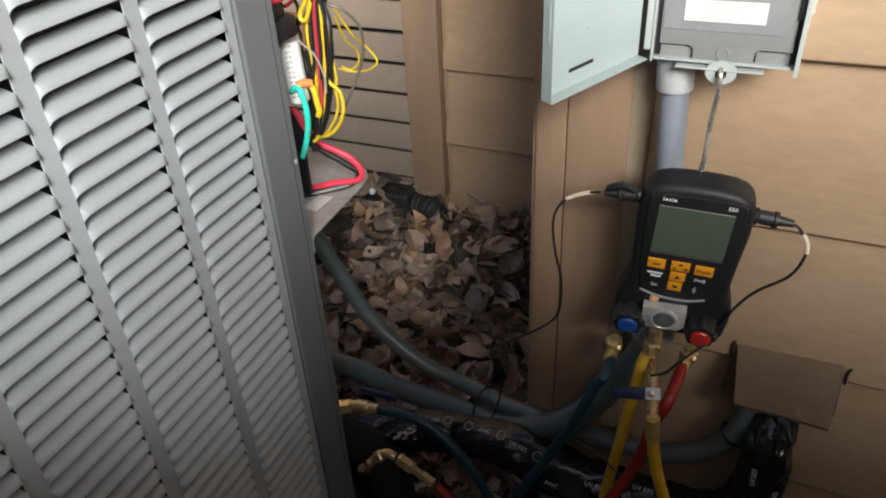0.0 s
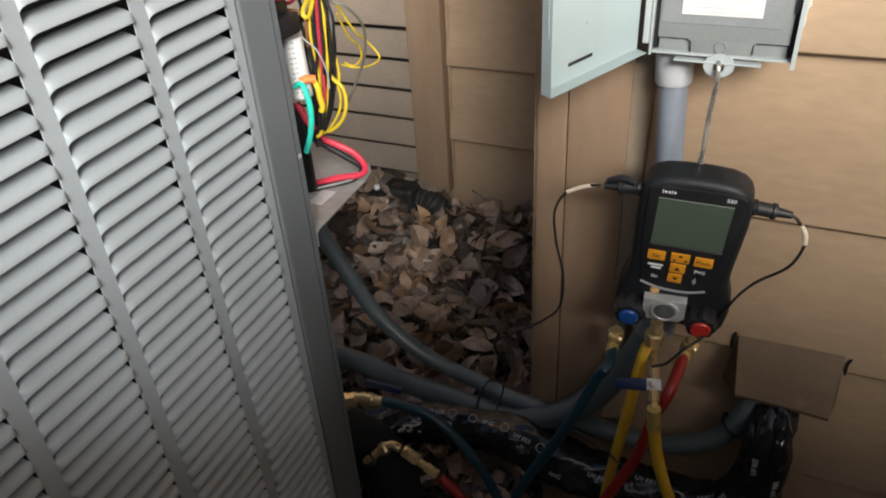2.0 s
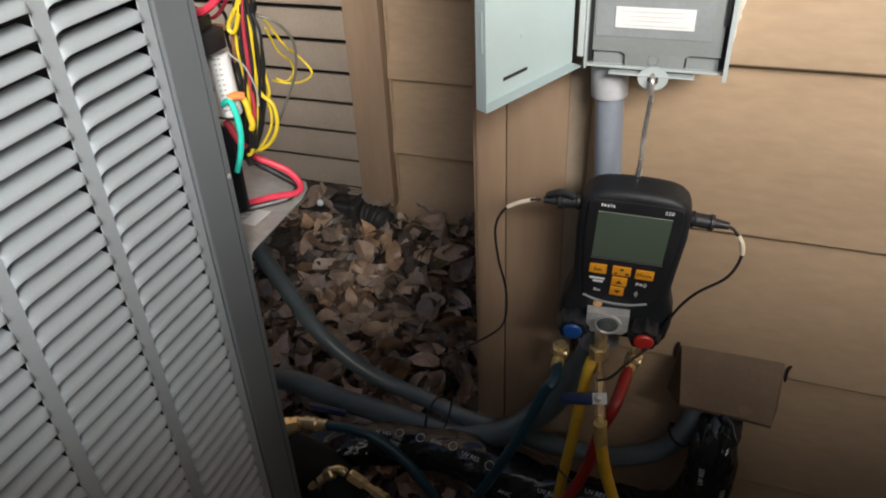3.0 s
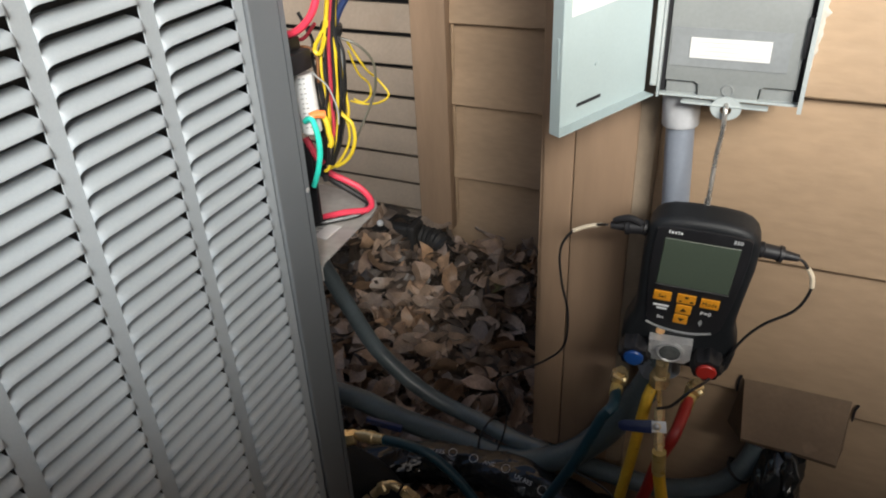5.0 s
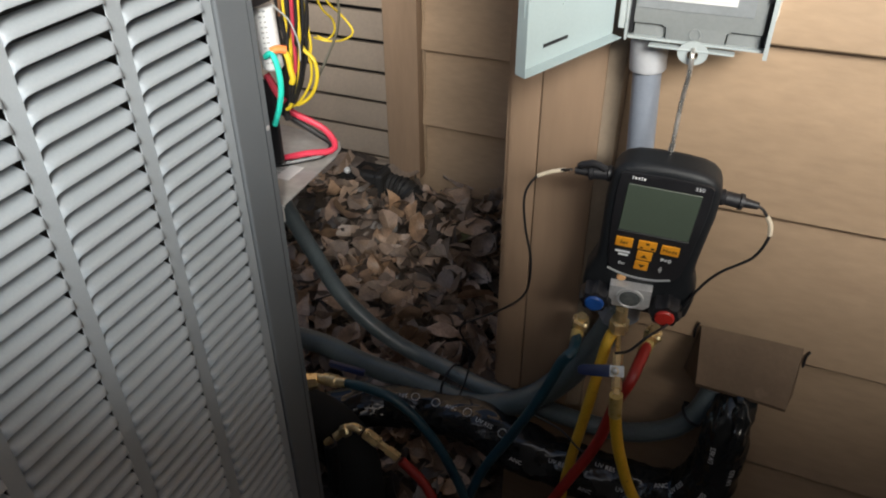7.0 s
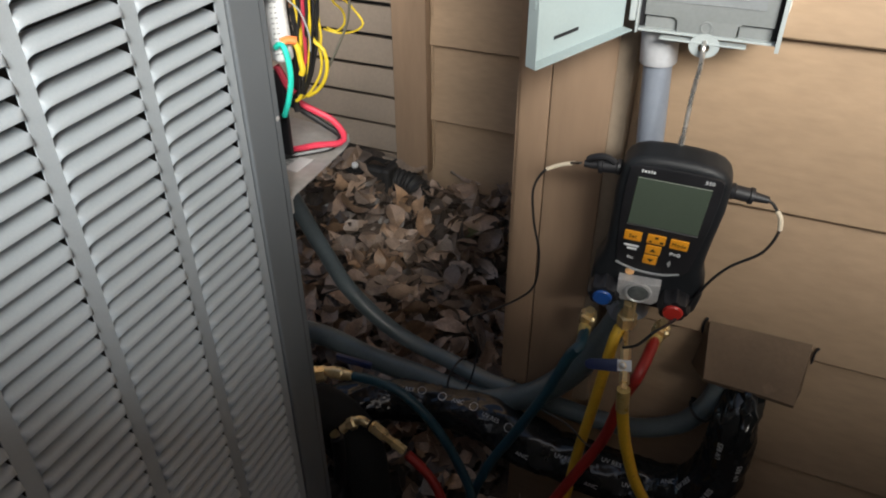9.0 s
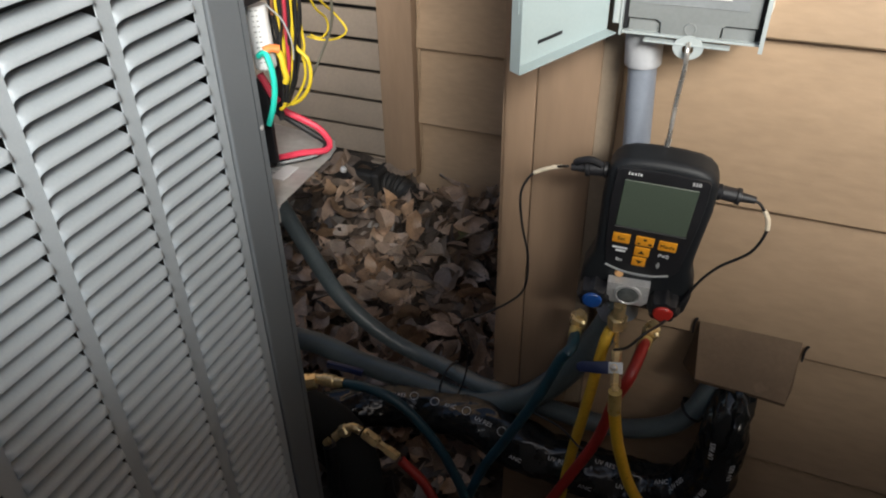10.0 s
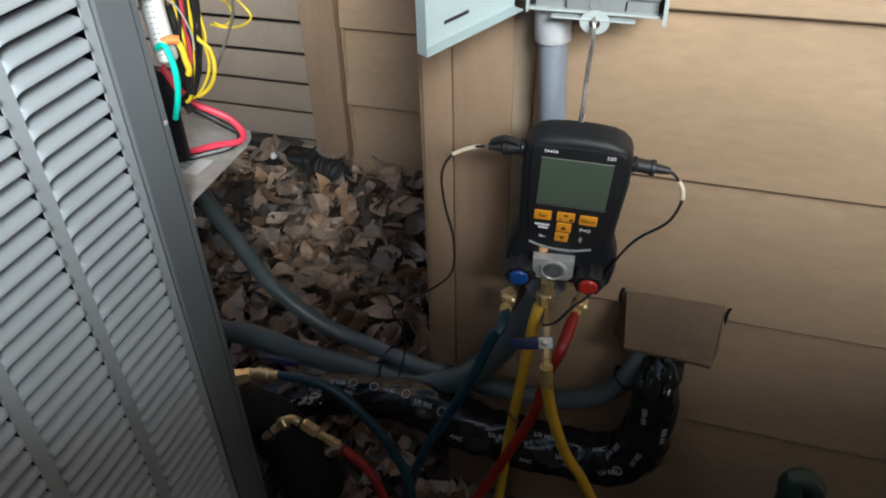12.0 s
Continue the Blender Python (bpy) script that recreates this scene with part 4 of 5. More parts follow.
part("elbow_nut", lathe([(0, 0.009), (0.002, 0.0105), (0.014, 0.0105), (0.016, 0.008)], (-0.470, 0.674, 0.339), (-0.45, 0.68, 0.353), sides=6), BRASS, sv2)
part("tip", lathe([(0, 0.004), (0.006, 0.0065), (0.012, 0.0065)], (-0.492, 0.655, 0.322), (-0.476, 0.667, 0.334), 12), BRASS, sv2)
part("union", lathe([(0, 0.006), (0.003, 0.0105), (0.028, 0.0105), (0.031, 0.007), (0.045, 0.0068), (0.046, 0.0085), (0.068, 0.0085)], (-0.432, 0.68, 0.350), (-0.366, 0.68, 0.312), sides=6), BRASS, sv2)
part("valve_body", lathe([(0, 0.018), (0.05, 0.020), (0.06, 0.014)], (-0.52, 0.60, 0.20), (-0.49, 0.66, 0.20), 16), BLACK, sv2, "black capped valve body")
part("stub_pipe", tube([(-0.49, 0.66, 0.20), (-0.485, 0.662, 0.26), (-0.485, 0.66, 0.32)], 0.011, 12), BLACK, sv2)
foam = thing("insulated_pipe", Matrix(), "suction pipe in thick black foam sleeve beside the condenser", "pipe")
part("sleeve", tube([(-0.60, 0.665, 0.345), (-0.548, 0.70, 0.318), (-0.503, 0.715, 0.27), (-0.478, 0.715, 0.20), (-0.472, 0.71, 0.10), (-0.47, 0.71, 0.0)], 0.045, 24, 0.01, lambda i, s: 1 + 0.04 * noise.noise((i * 0.2, math.cos(6.2832 * s), math.sin(6.2832 * s)))), FOAM, foam)
part("sleeve_seam", tube([(-0.530, 0.662, 0.285), (-0.502, 0.668, 0.245), (-0.478, 0.669, 0.195), (-0.470, 0.665, 0.10)], 0.0022, 6, 0.01), BLACK, foam)
cap = thing("valve_cap", Matrix(), "dark rubber cap low among the leaves", "cap")
part("cap", lathe([(0, 0.022), (0.006, 0.026), (0.03, 0.026), (0.034, 0.02)], (-0.415, 0.62, 0.20), (-0.405, 0.59, 0.225), 20), BLACK, cap)
part("cap_screw", lathe([(0, 0.004), (0.003, 0.003)], (-0.4037, 0.586, 0.2285), (-0.402, 0.58, 0.235), 10), ALU, cap)
part("stalk", tube([(-0.43, 0.70, 0.0), (-0.425, 0.66, 0.12), (-0.415, 0.62, 0.20)], 0.018, 12), BLACK, cap)

# ---- probe cables
lc = thing("probe_cable", Matrix(), "thin black probe cable with a white sleeve, looping to the pipes", "cable", group="probe cables")
pl = on_meter(-0.107, 0.02, 0.021)
part("cable", tube([pl, (-0.18, 0.772, 0.822), (-0.206, 0.77, 0.810), (-0.221, 0.77, 0.78), (-0.217, 0.768, 0.735), (-0.207, 0.77, 0.684), (-0.214, 0.785, 0.620), (-0.249, 0.82, 0.558), (-0.303, 0.852, 0.495), (-0.334, 0.86, 0.467), (-0.342, 0.86, 0.447), (-0.325, 0.86, 0.412), (-0.327, 0.86, 0.36), (-0.342, 0.86, 0.30), (-0.36, 0.845, 0.262), (-0.40, 0.83, 0.25)], 0.0016, 8, 0.006), W_BLACK, lc)
part("white_sleeve", tube([(-0.172, 0.7715, 0.8245), (-0.19, 0.771, 0.8185), (-0.206, 0.77, 0.810)], 0.0026, 8, 0.004), CREAM, lc)
rc = thing("probe_cable", Matrix(), "thin black probe cable with a white sleeve, curling behind the gauge", "cable", group="probe cables")
pr_ = on_meter(0.1025, 0.02, 0.0178)
part("cable", tube([pr_, (0.052, 0.78, 0.815), (0.060, 0.78, 0.803), (0.0655, 0.78, 0.785), (0.055, 0.78, 0.752), (0.024, 0.78, 0.722), (0.004, 0.78, 0.690), (-0.012, 0.775, 0.65), (-0.025, 0.755, 0.640), (-0.040, 0.722, 0.645), (-0.058, 0.72, 0.618), (-0.075, 0.73, 0.60)], 0.0018, 8, 0.006), W_BLACK, rc)
part("white_sleeve", tube([(0.0575, 0.78, 0.8085), (0.0635, 0.78, 0.798), (0.0655, 0.78, 0.785)], 0.0028, 8, 0.004), CREAM, rc)
rope("loose_wire", "thin black wire crossing the hoses", "wire", [(-0.20, 0.79, 0.385), (-0.14, 0.765, 0.395), (-0.10, 0.735, 0.398), (-0.075, 0.73, 0.415)], 0.0014, W_BLACK, 8, 0.006, piece="wire")

# ---- control wiring hanging out of the condenser
tray = thing("control_tray", Matrix(), "bent bare sheet-metal tray with a barcode label under loose wires", "metal tray")
outl = [(-0.46, 0.598), (-0.4635, 0.605), (-0.472, 0.735), (-0.478, 0.760), (-0.490, 0.778), (-0.505, 0.782), (-0.62, 0.80), (-0.62, 0.598)]
bm = bmesh.new()
f = bm.faces.new([bm.verts.new((x, y, 0.80)) for x, y in outl])
r = bmesh.ops.extrude_face_region(bm, geom=[f])
bmesh.ops.translate(bm, vec=(0, 0, -0.0015), verts=[q for q in r["geom"] if isinstance(q, bmesh.types.BMVert)])
part("plate", bm, BARE, tray, smooth=False)
part("tray_edge", box(-0.62, -0.4615, 0.596, 0.5985, 0.78, 0.803), BARE, tray)
lb = part("barcode_label", box(-0.530, -0.4925, 0.655, 0.692, 0.8002, 0.8008), PAPER, tray, "white barcode label", at=None)
bm = None
for k in range(9):
    bm = box(-0.527, -0.512, 0.658 + 0.0034 * k, 0.658 + 0.0034 * k + 0.0006 + 0.001 * (k % 3), 0.801, 0.8014, bm=bm)
part("barcode", bm, GREYINK, lb, smooth=False)

capa = thing("capacitor", Matrix(), "white labelled cylinder capacitor with an orange terminal", "capacitor")
part("body", lathe([(0, 0.0105), (0.002, 0.012), (0.0671, 0.012), (0.0691, 0.0105)], (-0.486, 0.648, 0.948), (-0.488, 0.646, 1.017), 24), WHITE, capa)
bars([(-0.004 + 0.0045 * (k % 2), 0.010 + 0.0056 * (k // 2), 0.0034 - 0.0008 * (k * 5 % 3), 0.0014) for k in range(22)], GREYINK, capa, pose(-0.4860 + 0.0124 * math.sin(radians(33)), 0.6475 - 0.0124 * math.cos(radians(33)), 0.9480, 0, -1.66, 33))
part("terminal", tube([(-0.476, 0.634, 0.972), (-0.471, 0.639, 0.974), (-0.464, 0.645, 0.972)], 0.0046, 10, 0.004), W_ORANGE, capa, "orange boot")
contactor = thing("contactor", Matrix(), "black relay block behind the corner post", "relay")
part("block", box(-0.520, -0.468, 0.60, 0.640, 1.026, 1.048, 0.003), BLACK, contactor)
part("block_top", box(-0.515, -0.476, 0.605, 0.634, 1.048, 1.062, 0.003), BLACK, contactor)
part("terminal_screw", lathe([(0, 0.004), (0.002, 0.004), (0.0025, 0.002)], (-0.480, 0.640, 1.037), (-0.480, 0.60, 1.037), 12), STEELWIRE, contactor)
panelb = thing("control_board", Matrix(), "dark control compartment backing with wires in front", "control box")
part("backing", box(-0.70, -0.470, 0.597, 0.603, 0.81, 1.2, 0.002), BLACK, panelb)
# black plates added to stand in for the compartment's dark inside
part("ledge", box(-0.70, -0.512, 0.604, 0.66, 0.915, 0.93, 0.002), BLACK, panelb)
part("lower_guard", box(-0.70, -0.497, 0.655, 0.661, 0.822, 0.928, 0.002), BLACK, panelb)


def wire(label, pts, r, mat):
    t = thing("wire", Matrix(), label, "wire", group="loose control wires")
    part("insulation", tube(pts, r, 8, 0.005), mat, t)
    return t


wire("green insulated ground wire hanging in a short curve", [(-0.483, 0.632, 0.966), (-0.474, 0.632, 0.971), (-0.467, 0.63, 0.957), (-0.466, 0.63, 0.935), (-0.473, 0.632, 0.910), (-0.485, 0.635, 0.885)], 0.0034, W_TEAL)
wire("thick red power wire bent over the tray", [(-0.535, 0.66, 0.935), (-0.526, 0.68, 0.905), (-0.505, 0.695, 0.875), (-0.488, 0.705, 0.862), (-0.470, 0.712, 0.850), (-0.458, 0.715, 0.832), (-0.463, 0.712, 0.821), (-0.49, 0.70, 0.818), (-0.515, 0.69, 0.812), (-0.545, 0.68, 0.806)], 0.0041, W_RED)
wire("thick black power wire bent over the tray", [(-0.54, 0.655, 0.92), (-0.528, 0.68, 0.89), (-0.505, 0.70, 0.862), (-0.482, 0.712, 0.842), (-0.466, 0.720, 0.826), (-0.475, 0.712, 0.813), (-0.50, 0.695, 0.808), (-0.53, 0.675, 0.805), (-0.56, 0.66, 0.806)], 0.0040, W_BLACK)
wire("black wire curling behind the tray", [(-0.56, 0.66, 0.90), (-0.545, 0.70, 0.86), (-0.555, 0.71, 0.835), (-0.58, 0.70, 0.83)], 0.003, W_BLACK)
wire("thick red wire arching from the top of the compartment", [(-0.43, 0.625, 1.15), (-0.437, 0.622, 1.115), (-0.447, 0.62, 1.089), (-0.468, 0.62, 1.070), (-0.495, 0.622, 1.062)], 0.0040, W_RED)
tie_at = Vector((-0.452, 0.660, 1.064))
wire("yellow wire doubled back under the tape band", [(-0.435, 0.650, 1.161), (-0.451, 0.650, 1.078), (-0.460, 0.650, 1.060), (-0.468, 0.650, 1.049), (-0.470, 0.650, 1.041), (-0.464, 0.650, 1.039), (-0.456, 0.650, 1.055), (-0.450, 0.650, 1.075)], 0.0024, W_YELLOW)
wire("yellow control wire hanging in a tied bundle", [(-0.440, 0.656, 1.160), (-0.457, 0.656, 1.073), (-0.466, 0.656, 1.041), (-0.469, 0.656, 1.014), (-0.467, 0.656, 0.994), (-0.466, 0.656, 0.967), (-0.468, 0.656, 0.943)], 0.0015, W_YELLOW)
wire("yellow control wire hanging in a tied bundle", [(-0.429, 0.654, 1.161), (-0.444, 0.654, 1.074), (-0.447, 0.654, 1.040), (-0.450, 0.654, 1.007), (-0.452, 0.654, 0.969), (-0.460, 0.654, 0.935), (-0.473, 0.654, 0.903), (-0.480, 0.654, 0.897)], 0.0021, W_YELLOW)
wire("yellow control wire hanging in a tied bundle", [(-0.431, 0.660, 1.160), (-0.450, 0.660, 1.073), (-0.453, 0.660, 1.038), (-0.461, 0.660, 0.998), (-0.467, 0.660, 0.965), (-0.466, 0.660, 0.932), (-0.473, 0.660, 0.909)], 0.0015, W_YELLOW)
wire("yellow control wire hanging in a tied bundle", [(-0.449, 0.664, 1.159), (-0.459, 0.664, 1.071), (-0.451, 0.664, 1.040), (-0.446, 0.664, 1.004), (-0.445, 0.664, 0.987), (-0.444, 0.664, 0.973), (-0.448, 0.664, 0.956)], 0.0014, W_YELLOW)
wire("yellow control wire hanging in a tied bundle", [(-0.433, 0.668, 1.159), (-0.452, 0.668, 1.071), (-0.450, 0.668, 1.021), (-0.448, 0.668, 0.993), (-0.451, 0.668, 0.971), (-0.449, 0.668, 0.944), (-0.455, 0.668, 0.923)], 0.0012, W_YELLOW)
wire("yellow wire drooping in an open loop from the bundle", [(-0.451, 0.655, 1.000), (-0.451, 0.655, 0.978), (-0.445, 0.655, 0.969), (-0.436, 0.655, 0.962), (-0.434, 0.655, 0.944), (-0.440, 0.655, 0.926), (-0.452, 0.655, 0.912), (-0.464, 0.655, 0.905)], 0.0022, W_YELLOW)
wire("yellow wire drooping in an open loop from the bundle", [(-0.448, 0.662, 0.967), (-0.445, 0.662, 0.952), (-0.447, 0.662, 0.935), (-0.457, 0.662, 0.917), (-0.470, 0.662, 0.902), (-0.480, 0.662, 0.897)], 0.0016, W_YELLOW)
wire("yellow wire bent beside the capacitor", [(-0.475, 0.646, 0.973), (-0.468, 0.646, 0.971), (-0.463, 0.646, 0.962), (-0.462, 0.646, 0.950), (-0.460, 0.646, 0.940), (-0.463, 0.646, 0.934)], 0.0034, W_YELLOW)
wire("red control wire hanging in a tied bundle", [(-0.430, 0.650, 1.161), (-0.446, 0.650, 1.075), (-0.452, 0.650, 1.044), (-0.454, 0.650, 1.014), (-0.456, 0.650, 0.983), (-0.457, 0.650, 0.957), (-0.460, 0.650, 0.939)], 0.0021, W_DARKRED)
wire("red control wire hanging in a tied bundle", [(-0.438, 0.658, 1.160), (-0.453, 0.658, 1.073), (-0.455, 0.658, 1.035), (-0.457, 0.658, 1.002), (-0.459, 0.658, 0.973), (-0.466, 0.658, 0.943), (-0.474, 0.658, 0.928)], 0.0016, W_RED)
wire("orange control wire hanging in a tied bundle", [(-0.438, 0.664, 1.159), (-0.454, 0.664, 1.072), (-0.464, 0.664, 1.027), (-0.468, 0.664, 0.996), (-0.468, 0.664, 0.964), (-0.472, 0.664, 0.936)], 0.0014, W_ORANGE)
wire("purple control wire hanging in a tied bundle", [(-0.439, 0.661, 1.160), (-0.452, 0.661, 1.072), (-0.457, 0.661, 1.023), (-0.459, 0.661, 1.001), (-0.458, 0.661, 0.986), (-0.461, 0.661, 0.965)], 0.0014, W_BLUE)
wire("pale wire hanging beside the bundle", [(-0.446, 0.660, 1.070), (-0.443, 0.660, 1.045), (-0.443, 0.660, 1.027), (-0.443, 0.660, 1.009), (-0.449, 0.660, 0.986)], 0.0009, GREYINK)
wire("thin pale wire crossing from the capacitor", [(-0.471, 0.642, 1.020), (-0.465, 0.642, 1.015), (-0.455, 0.642, 1.008), (-0.448, 0.642, 0.995), (-0.444, 0.642, 0.979), (-0.445, 0.642, 0.964)], 0.0009, GREYINK)
wire("black control wire hanging in a tied bundle", [(-0.446, 0.660, 1.160), (-0.456, 0.660, 1.072), (-0.469, 0.660, 1.034), (-0.474, 0.660, 0.997), (-0.476, 0.660, 0.964), (-0.478, 0.660, 0.934), (-0.480, 0.660, 0.903)], 0.0017, W_BLACK)
wire("black control wire hanging in a tied bundle", [(-0.439, 0.653, 1.161), (-0.450, 0.653, 1.074), (-0.459, 0.653, 1.037), (-0.462, 0.653, 1.000), (-0.468, 0.653, 0.968), (-0.469, 0.653, 0.938), (-0.474, 0.653, 0.907)], 0.0017, W_BLACK)
wire("black control wire hanging in a tied bundle", [(-0.447, 0.670, 1.158), (-0.461, 0.670, 1.070), (-0.469, 0.670, 1.031), (-0.475, 0.670, 0.993), (-0.476, 0.670, 0.961), (-0.480, 0.670, 0.930), (-0.485, 0.670, 0.898)], 0.0017, W_BLACK)
wire("black control wire hanging in a tied bundle", [(-0.430, 0.650, 1.161), (-0.445, 0.650, 1.075), (-0.448, 0.650, 1.038), (-0.450, 0.650, 1.002), (-0.457, 0.650, 0.970), (-0.459, 0.650, 0.940), (-0.469, 0.650, 0.909)], 0.0017, W_BLACK)
wire("black control wire hanging in a tied bundle", [(-0.430, 0.655, 1.160), (-0.447, 0.655, 1.074), (-0.449, 0.655, 1.037), (-0.455, 0.655, 1.000), (-0.456, 0.655, 0.968), (-0.462, 0.655, 0.938), (-0.471, 0.655, 0.907)], 0.0017, W_BLACK)
wire("black control wire hanging in a tied bundle", [(-0.425, 0.652, 1.161), (-0.443, 0.652, 1.075), (-0.441, 0.652, 1.038), (-0.443, 0.652, 1.002), (-0.449, 0.652, 0.970), (-0.455, 0.652, 0.940), (-0.467, 0.652, 0.908)], 0.0017, W_BLACK)
wire("black control wire hanging in a tied bundle", [(-0.429, 0.662, 1.160), (-0.449, 0.662, 1.072), (-0.443, 0.662, 1.035), (-0.444, 0.662, 0.999), (-0.453, 0.662, 0.966), (-0.458, 0.662, 0.935), (-0.473, 0.662, 0.903)], 0.0017, W_BLACK)
wire("black control wire hanging in a tied bundle", [(-0.423, 0.657, 1.160), (-0.444, 0.657, 1.074), (-0.438, 0.657, 1.037), (-0.443, 0.657, 1.000), (-0.446, 0.657, 0.968), (-0.455, 0.657, 0.938), (-0.469, 0.657, 0.906)], 0.0017, W_BLACK)
wire("black control wire hanging in a tied bundle", [(-0.452, 0.665, 1.159), (-0.461, 0.665, 1.071), (-0.477, 0.665, 1.032), (-0.485, 0.665, 0.994), (-0.482, 0.665, 0.962), (-0.486, 0.665, 0.931), (-0.485, 0.665, 0.900)], 0.0017, W_BLACK)
wire("black control wire hanging in a tied bundle", [(-0.442, 0.676, 1.158), (-0.460, 0.676, 1.069), (-0.459, 0.676, 1.030), (-0.463, 0.676, 0.993), (-0.468, 0.676, 0.959), (-0.473, 0.676, 0.928), (-0.485, 0.676, 0.896)], 0.0017, W_BLACK)
wire("brown wire looping behind the contactor", [(-0.510, 0.655, 1.061), (-0.499, 0.655, 1.045), (-0.481, 0.655, 1.043), (-0.472, 0.655, 1.035), (-0.474, 0.655, 1.005)], 0.0018, W_BROWN)
wire("black wire looping behind the contactor", [(-0.507, 0.660, 1.040), (-0.494, 0.660, 1.033), (-0.480, 0.660, 1.036), (-0.469, 0.660, 1.027), (-0.469, 0.660, 0.997), (-0.480, 0.660, 0.964)], 0.0019, W_BLACK)
wire("black wire looping behind the contactor", [(-0.496, 0.664, 1.078), (-0.487, 0.664, 1.061), (-0.481, 0.664, 1.047), (-0.485, 0.664, 1.029), (-0.482, 0.664, 1.010), (-0.478, 0.664, 0.979)], 0.0019, W_BLACK)
wire("dark red wire looping behind the contactor", [(-0.506, 0.650, 1.055), (-0.490, 0.650, 1.052), (-0.479, 0.650, 1.057), (-0.466, 0.650, 1.071)], 0.0021, W_DARKRED)
wire("dark red wire behind the green wire", [(-0.503, 0.655, 0.936), (-0.497, 0.655, 0.926), (-0.490, 0.655, 0.913), (-0.482, 0.655, 0.905)], 0.0043, W_DARKRED)
wire("black wire hanging behind the green wire", [(-0.490, 0.668, 0.940), (-0.492, 0.668, 0.915), (-0.492, 0.668, 0.890), (-0.489, 0.668, 0.877)], 0.0043, W_BLACK)
wire("thick dark blue wire rising from the bundle", [(-0.447, 0.660, 1.071), (-0.440, 0.660, 1.084), (-0.426, 0.660, 1.104), (-0.417, 0.660, 1.120)], 0.0040, W_NAVY)
wire("thin yellow wire sticking out in a loop", [(-0.46, 0.70, 1.04), (-0.452, 0.72, 1.005), (-0.452, 0.745, 0.985), (-0.440, 0.75, 0.965), (-0.455, 0.75, 0.953), (-0.478, 0.75, 0.949), (-0.49, 0.74, 0.955)], 0.0013, W_YELLOW)
wire("thin yellow wire curved against the louvres", [(-0.46, 0.70, 1.03), (-0.462, 0.72, 0.998), (-0.464, 0.745, 0.978), (-0.466, 0.75, 0.962), (-0.478, 0.75, 0.951), (-0.488, 0.745, 0.956)], 0.0013, W_YELLOW)
wire("grey wire arched beside the bundle", [(-0.458, 0.68, 1.05), (-0.440, 0.69, 1.04), (-0.428, 0.70, 1.018), (-0.430, 0.70, 0.985), (-0.44, 0.69, 0.955), (-0.45, 0.68, 0.93)], 0.0016, W_GREY)
bt = thing("cable_tie", Matrix(), "black tape band gathering the yellow wires", "cable tie", group="black cable ties")
part("loop", lathe([(0, 0.0110), (0.002, 0.0120), (0.010, 0.0120), (0.012, 0.0110)], tie_at + Vector((-0.002, 0, -0.006)), tie_at + Vector((0.003, 0, 0.02)), 18), W_BLACK, bt)

# ---- black drain hose at the foot of the recess
drain = thing("drain_pipe", Matrix(), "black drain pipe with a corrugated elbow lying against the recess wall", "pipe")
part("body", box(-1.45, -0.885, 1.585, 1.665, 0.17, 0.266, 0.016, 3), GRUBBY, drain)
part("collar", box(-0.90, -0.872, 1.580, 1.668, 0.165, 0.271, 0.012, 3), GRUBBY, drain)
part("corrugated_end", tube([(-0.875, 1.628, 0.225), (-0.84, 1.627, 0.222), (-0.805, 1.62, 0.212), (-0.775, 1.61, 0.17)], 0.033, 18, 0.006, lambda i, s: 1.0 + (0.10 if i % 2 else -0.06)), GRUBBY, drain)
stone = thing("pebble", pose(-0.983, 1.584, 0.268), "small pale stone on the drain hose", "stone")
bm = bmesh.new()
bmesh.ops.create_icosphere(bm, subdivisions=2, radius=0.010)
for q in bm.verts:
    q.co *= 1 + 0.25 * noise.noise(q.co * 60)
part("stone", bm, PAPER, stone)

# ---- green hose end standing near the wall
gh = thing("garden_hose", Matrix(), "dark green garden hose bent over near the wall", "hose")
part("hose_body", tube([(0.262, 0.70, 0.0), (0.264, 0.70, 0.2), (0.262, 0.70, 0.40), (0.258, 0.70, 0.440), (0.268, 0.702, 0.452), (0.284, 0.706, 0.438), (0.296, 0.71, 0.40), (0.31, 0.72, 0.2), (0.32, 0.73, 0.0)], 0.0145, 14, 0.006), GREENHOSE, gh)

# ---- fallen leaves
lf = random.Random(21)


def pile_height(x, y):
    h = 0.058 + 0.04 * max(0, min(1, (y - 0.95) / 0.4)) + 0.115 * max(0, min(1, (y - 1.36) / 0.3)) ** 1.3
    h += 0.028 * noise.noise((x * 4.1, y * 4.3, 2.0)) + 0.03 * math.exp(-((x + 0.72) ** 2 + (y - 1.5) ** 2) / 0.03)
    h -= 0.05 * max(0, min(1, (x + 0.66) / 0.3)) * max(0, min(1, (y - 1.3) / 0.3))
    h += 0.08 * max(0, min(1, (-0.86 - x) / 0.10)) * max(0, min(1, (y - 1.38) / 0.15))
    h += 0.05 * max(0, min(1, (0.80 - y) / 0.08)) * max(0, min(1, (x + 0.44) / 0.08))
    return h


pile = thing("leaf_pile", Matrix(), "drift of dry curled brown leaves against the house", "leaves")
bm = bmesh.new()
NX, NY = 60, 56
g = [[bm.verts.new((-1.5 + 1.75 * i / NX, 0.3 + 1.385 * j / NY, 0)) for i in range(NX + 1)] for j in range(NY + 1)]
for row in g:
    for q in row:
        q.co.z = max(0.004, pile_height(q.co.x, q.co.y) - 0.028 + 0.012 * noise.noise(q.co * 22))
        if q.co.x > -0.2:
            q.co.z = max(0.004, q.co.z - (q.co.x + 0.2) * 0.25)
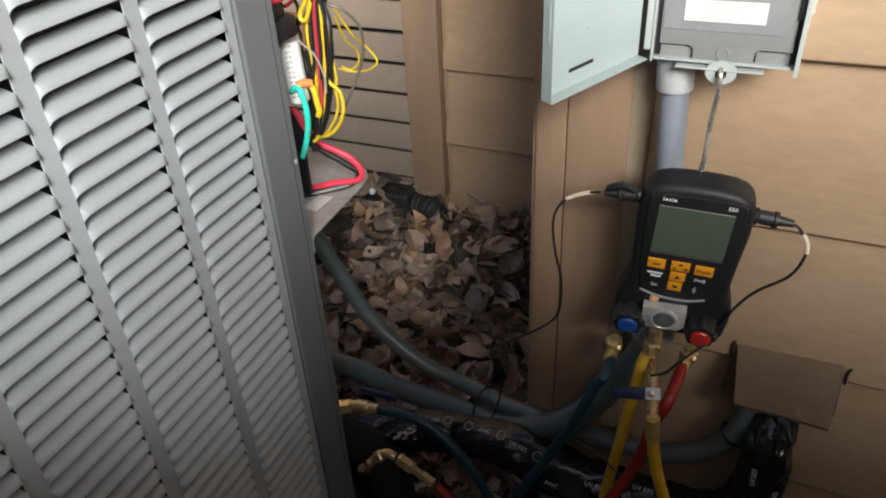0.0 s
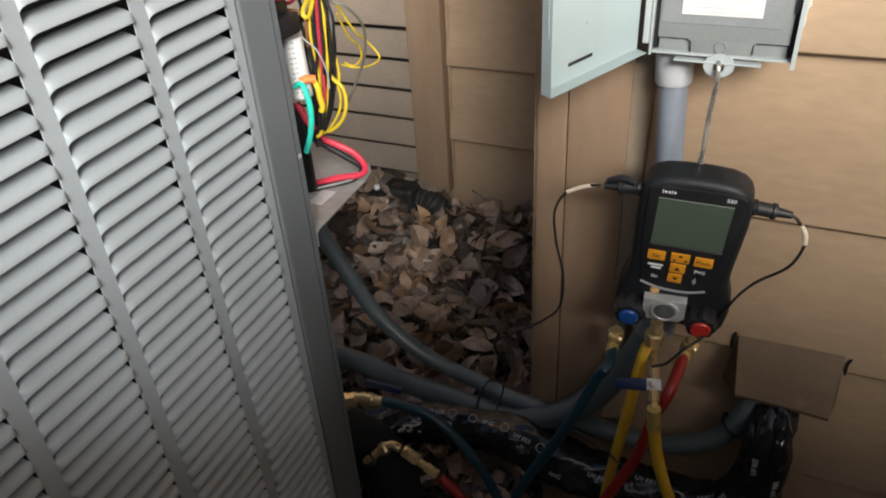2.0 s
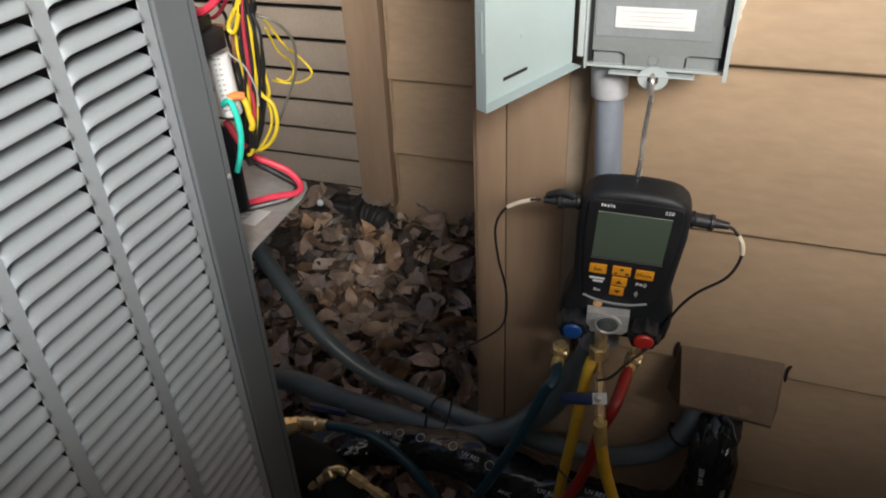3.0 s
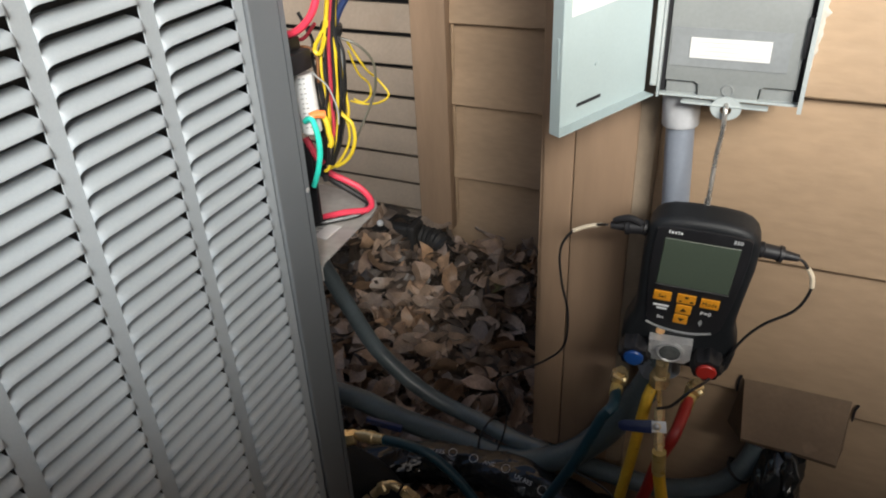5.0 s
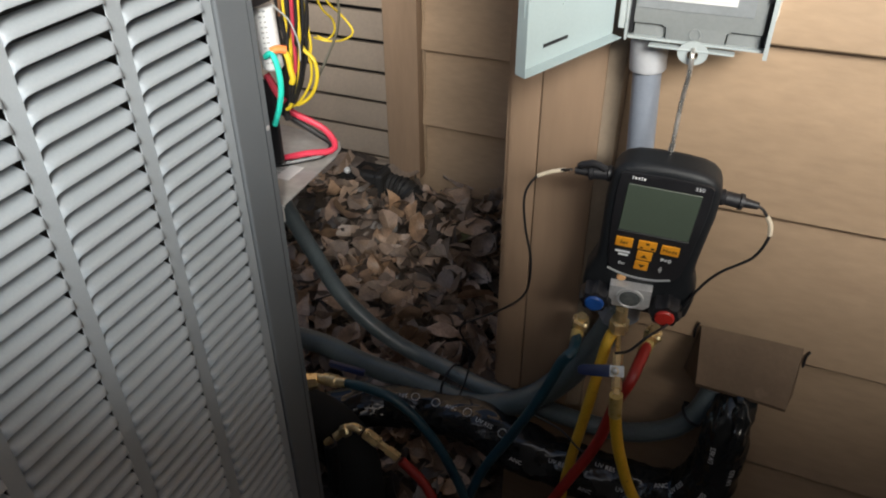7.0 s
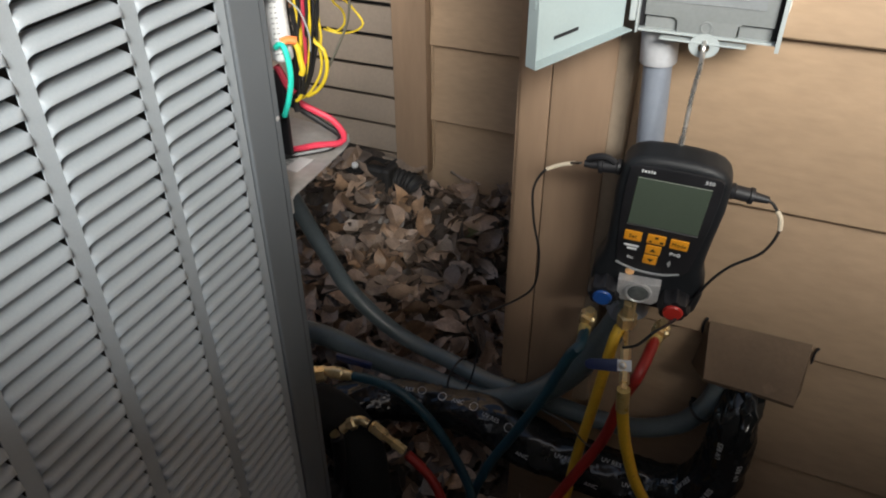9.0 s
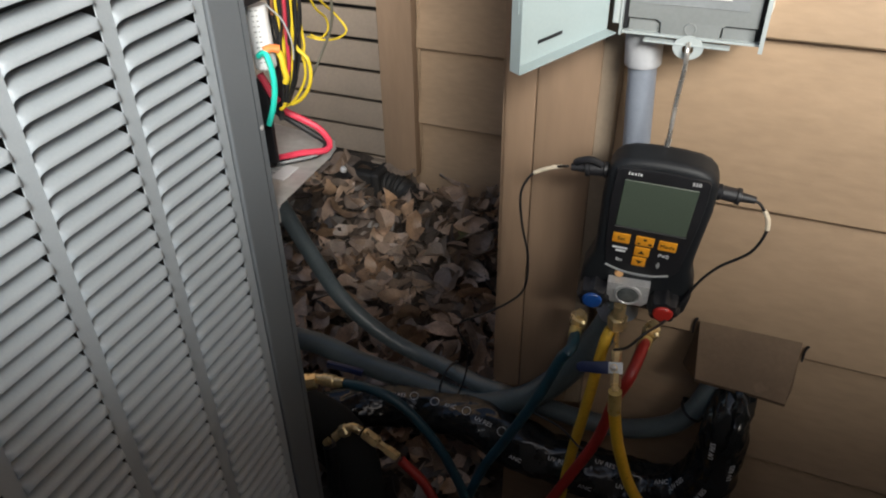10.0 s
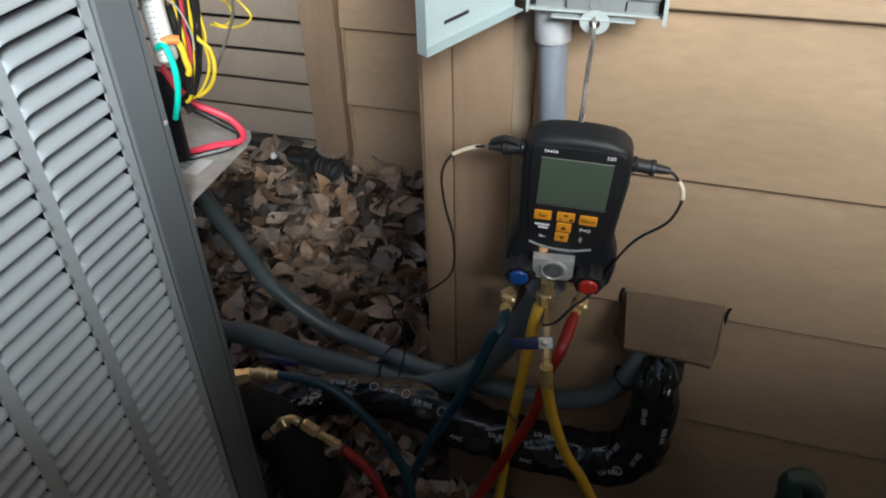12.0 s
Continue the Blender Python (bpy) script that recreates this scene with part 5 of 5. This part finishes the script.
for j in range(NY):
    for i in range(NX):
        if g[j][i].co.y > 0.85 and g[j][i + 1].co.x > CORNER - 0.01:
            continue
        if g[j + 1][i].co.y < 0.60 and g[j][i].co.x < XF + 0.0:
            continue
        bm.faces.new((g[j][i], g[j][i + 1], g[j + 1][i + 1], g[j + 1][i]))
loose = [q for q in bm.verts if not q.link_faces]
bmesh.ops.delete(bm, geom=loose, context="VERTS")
# bed of the pile, with the shade between leaves in its colour
part("litter", bm, LITTER_SHADE, pile, "litter sheet coloured near-black for the shade between leaves")


def leaf_mesh(seed):
    rr = random.Random(seed)
    L, Wd = rr.uniform(0.072, 0.106), rr.uniform(0.036, 0.052)
    curl, fold, twist = rr.uniform(-2.2, 2.6), rr.uniform(0.0, 0.9), rr.uniform(-1.3, 1.3)
    bm = bmesh.new()
    nu, nv = 9, 4
    rows = []
    for i in range(nu + 1):
        u = i / nu
        w = Wd / 2 * (math.sin(math.pi * u ** 0.85) ** 0.7 if 0 < u < 1 else 0.02) * (1.08 - 0.3 * u * u) * (1 + 0.06 * math.sin(u * 17 + seed))
        cx, cz = L * (u - 0.5), L * 0.30 * curl * (u - 0.5) ** 2 * 2
        row = []
        for j in range(nv + 1):
            s = (j / nv - 0.5) * 2
            y = w * s
            z = cz + abs(s) ** 1.3 * w * fold + 0.004 * noise.noise((u * 4, s * 2, seed)) + y * twist * (u - 0.5)
            row.append(bm.verts.new((cx, y, z + 0.0045 * abs(s) * math.sin(u * 8 + seed * 1.7 + 2 * s))))
        rows.append(row)
    for r0, r1 in zip(rows, rows[1:]):
        for j in range(nv):
            bm.faces.new((r0[j], r0[j + 1], r1[j + 1], r1[j]))
    stalk = [bm.verts.new(p) for p in ((-L / 2, 0.0008, 0), (-L / 2, -0.0008, 0), (-L / 2 - 0.014, 0, 0.002))]
    bm.faces.new(stalk)
    return bm


kinds_l = [mesh_of(leaf_mesh(s), "leaf", LEAF) for s in range(14)]
green = mesh_of(leaf_mesh(3), "leaf", LEAF_GREEN)
for me in (*kinds_l, green):
    me.shade_smooth()


def leaf_pose(x, y, lift, steep):
    a = lf.uniform(0, 2 * math.pi)
    t = lf.gauss(0, steep)
    return Matrix.Translation((x, y, pile_height(x, y) + lift)) @ Matrix.Rotation(a, 4, "Z") @ Matrix.Rotation(t, 4, "X") @ Matrix.Rotation(lf.gauss(0, steep), 4, "Y") @ Matrix.Rotation(math.pi * (lf.random() < 0.35), 4, "X")


def free_spot():
    while True:
        x, y = lf.uniform(-1.35, -0.1), lf.uniform(0.58, 1.67)
        if y > 0.82 and x > CORNER - 0.03:
            continue
        if y < 0.79 and x < -0.40:
            continue
        if y > 1.60 and x < -0.74 and lf.random() < 0.75:
            continue
        return x, y


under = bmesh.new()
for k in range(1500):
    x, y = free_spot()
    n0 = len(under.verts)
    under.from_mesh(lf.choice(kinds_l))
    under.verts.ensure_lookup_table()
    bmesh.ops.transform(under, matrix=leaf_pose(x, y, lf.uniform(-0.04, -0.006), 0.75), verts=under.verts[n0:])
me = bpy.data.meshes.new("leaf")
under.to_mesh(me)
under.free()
me.materials.append(LEAF_UNDER)
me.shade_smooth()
tagged(part("under_leaves", me, LEAF_UNDER, pile, "lower leaves coloured darker for the shade below the dry ones"), kind="stuff")
dry = bmesh.new()
for k in range(420):
    x, y = free_spot()
    n0 = len(dry.verts)
    dry.from_mesh(lf.choice(kinds_l))
    dry.verts.ensure_lookup_table()
    bmesh.ops.transform(dry, matrix=leaf_pose(x, y, lf.uniform(-0.012, 0.012), 0.6), verts=dry.verts[n0:])
me = bpy.data.meshes.new("leaf")
dry.to_mesh(me)
dry.free()
me.materials.append(LEAF)
me.shade_smooth()
tagged(part("dry_leaves", me, LEAF, pile), kind="stuff")
count = 0
while count < 296:
    x, y = free_spot()
    if x < -1.12 or x > -0.14:
        continue
    if y < 0.9 and not (x > -0.44 and y < 0.78):
        continue
    part("leaf", lf.choice(kinds_l), LEAF, pile, at=leaf_pose(x, y, lf.uniform(0.0, 0.034), 0.62))
    count += 1
part("leaf", green, LEAF_GREEN, pile, "faded green leaf", at=Matrix.Translation((-0.60, 1.55, 0.16)) @ Euler((0.3, -0.2, 0.4)).to_matrix().to_4x4())
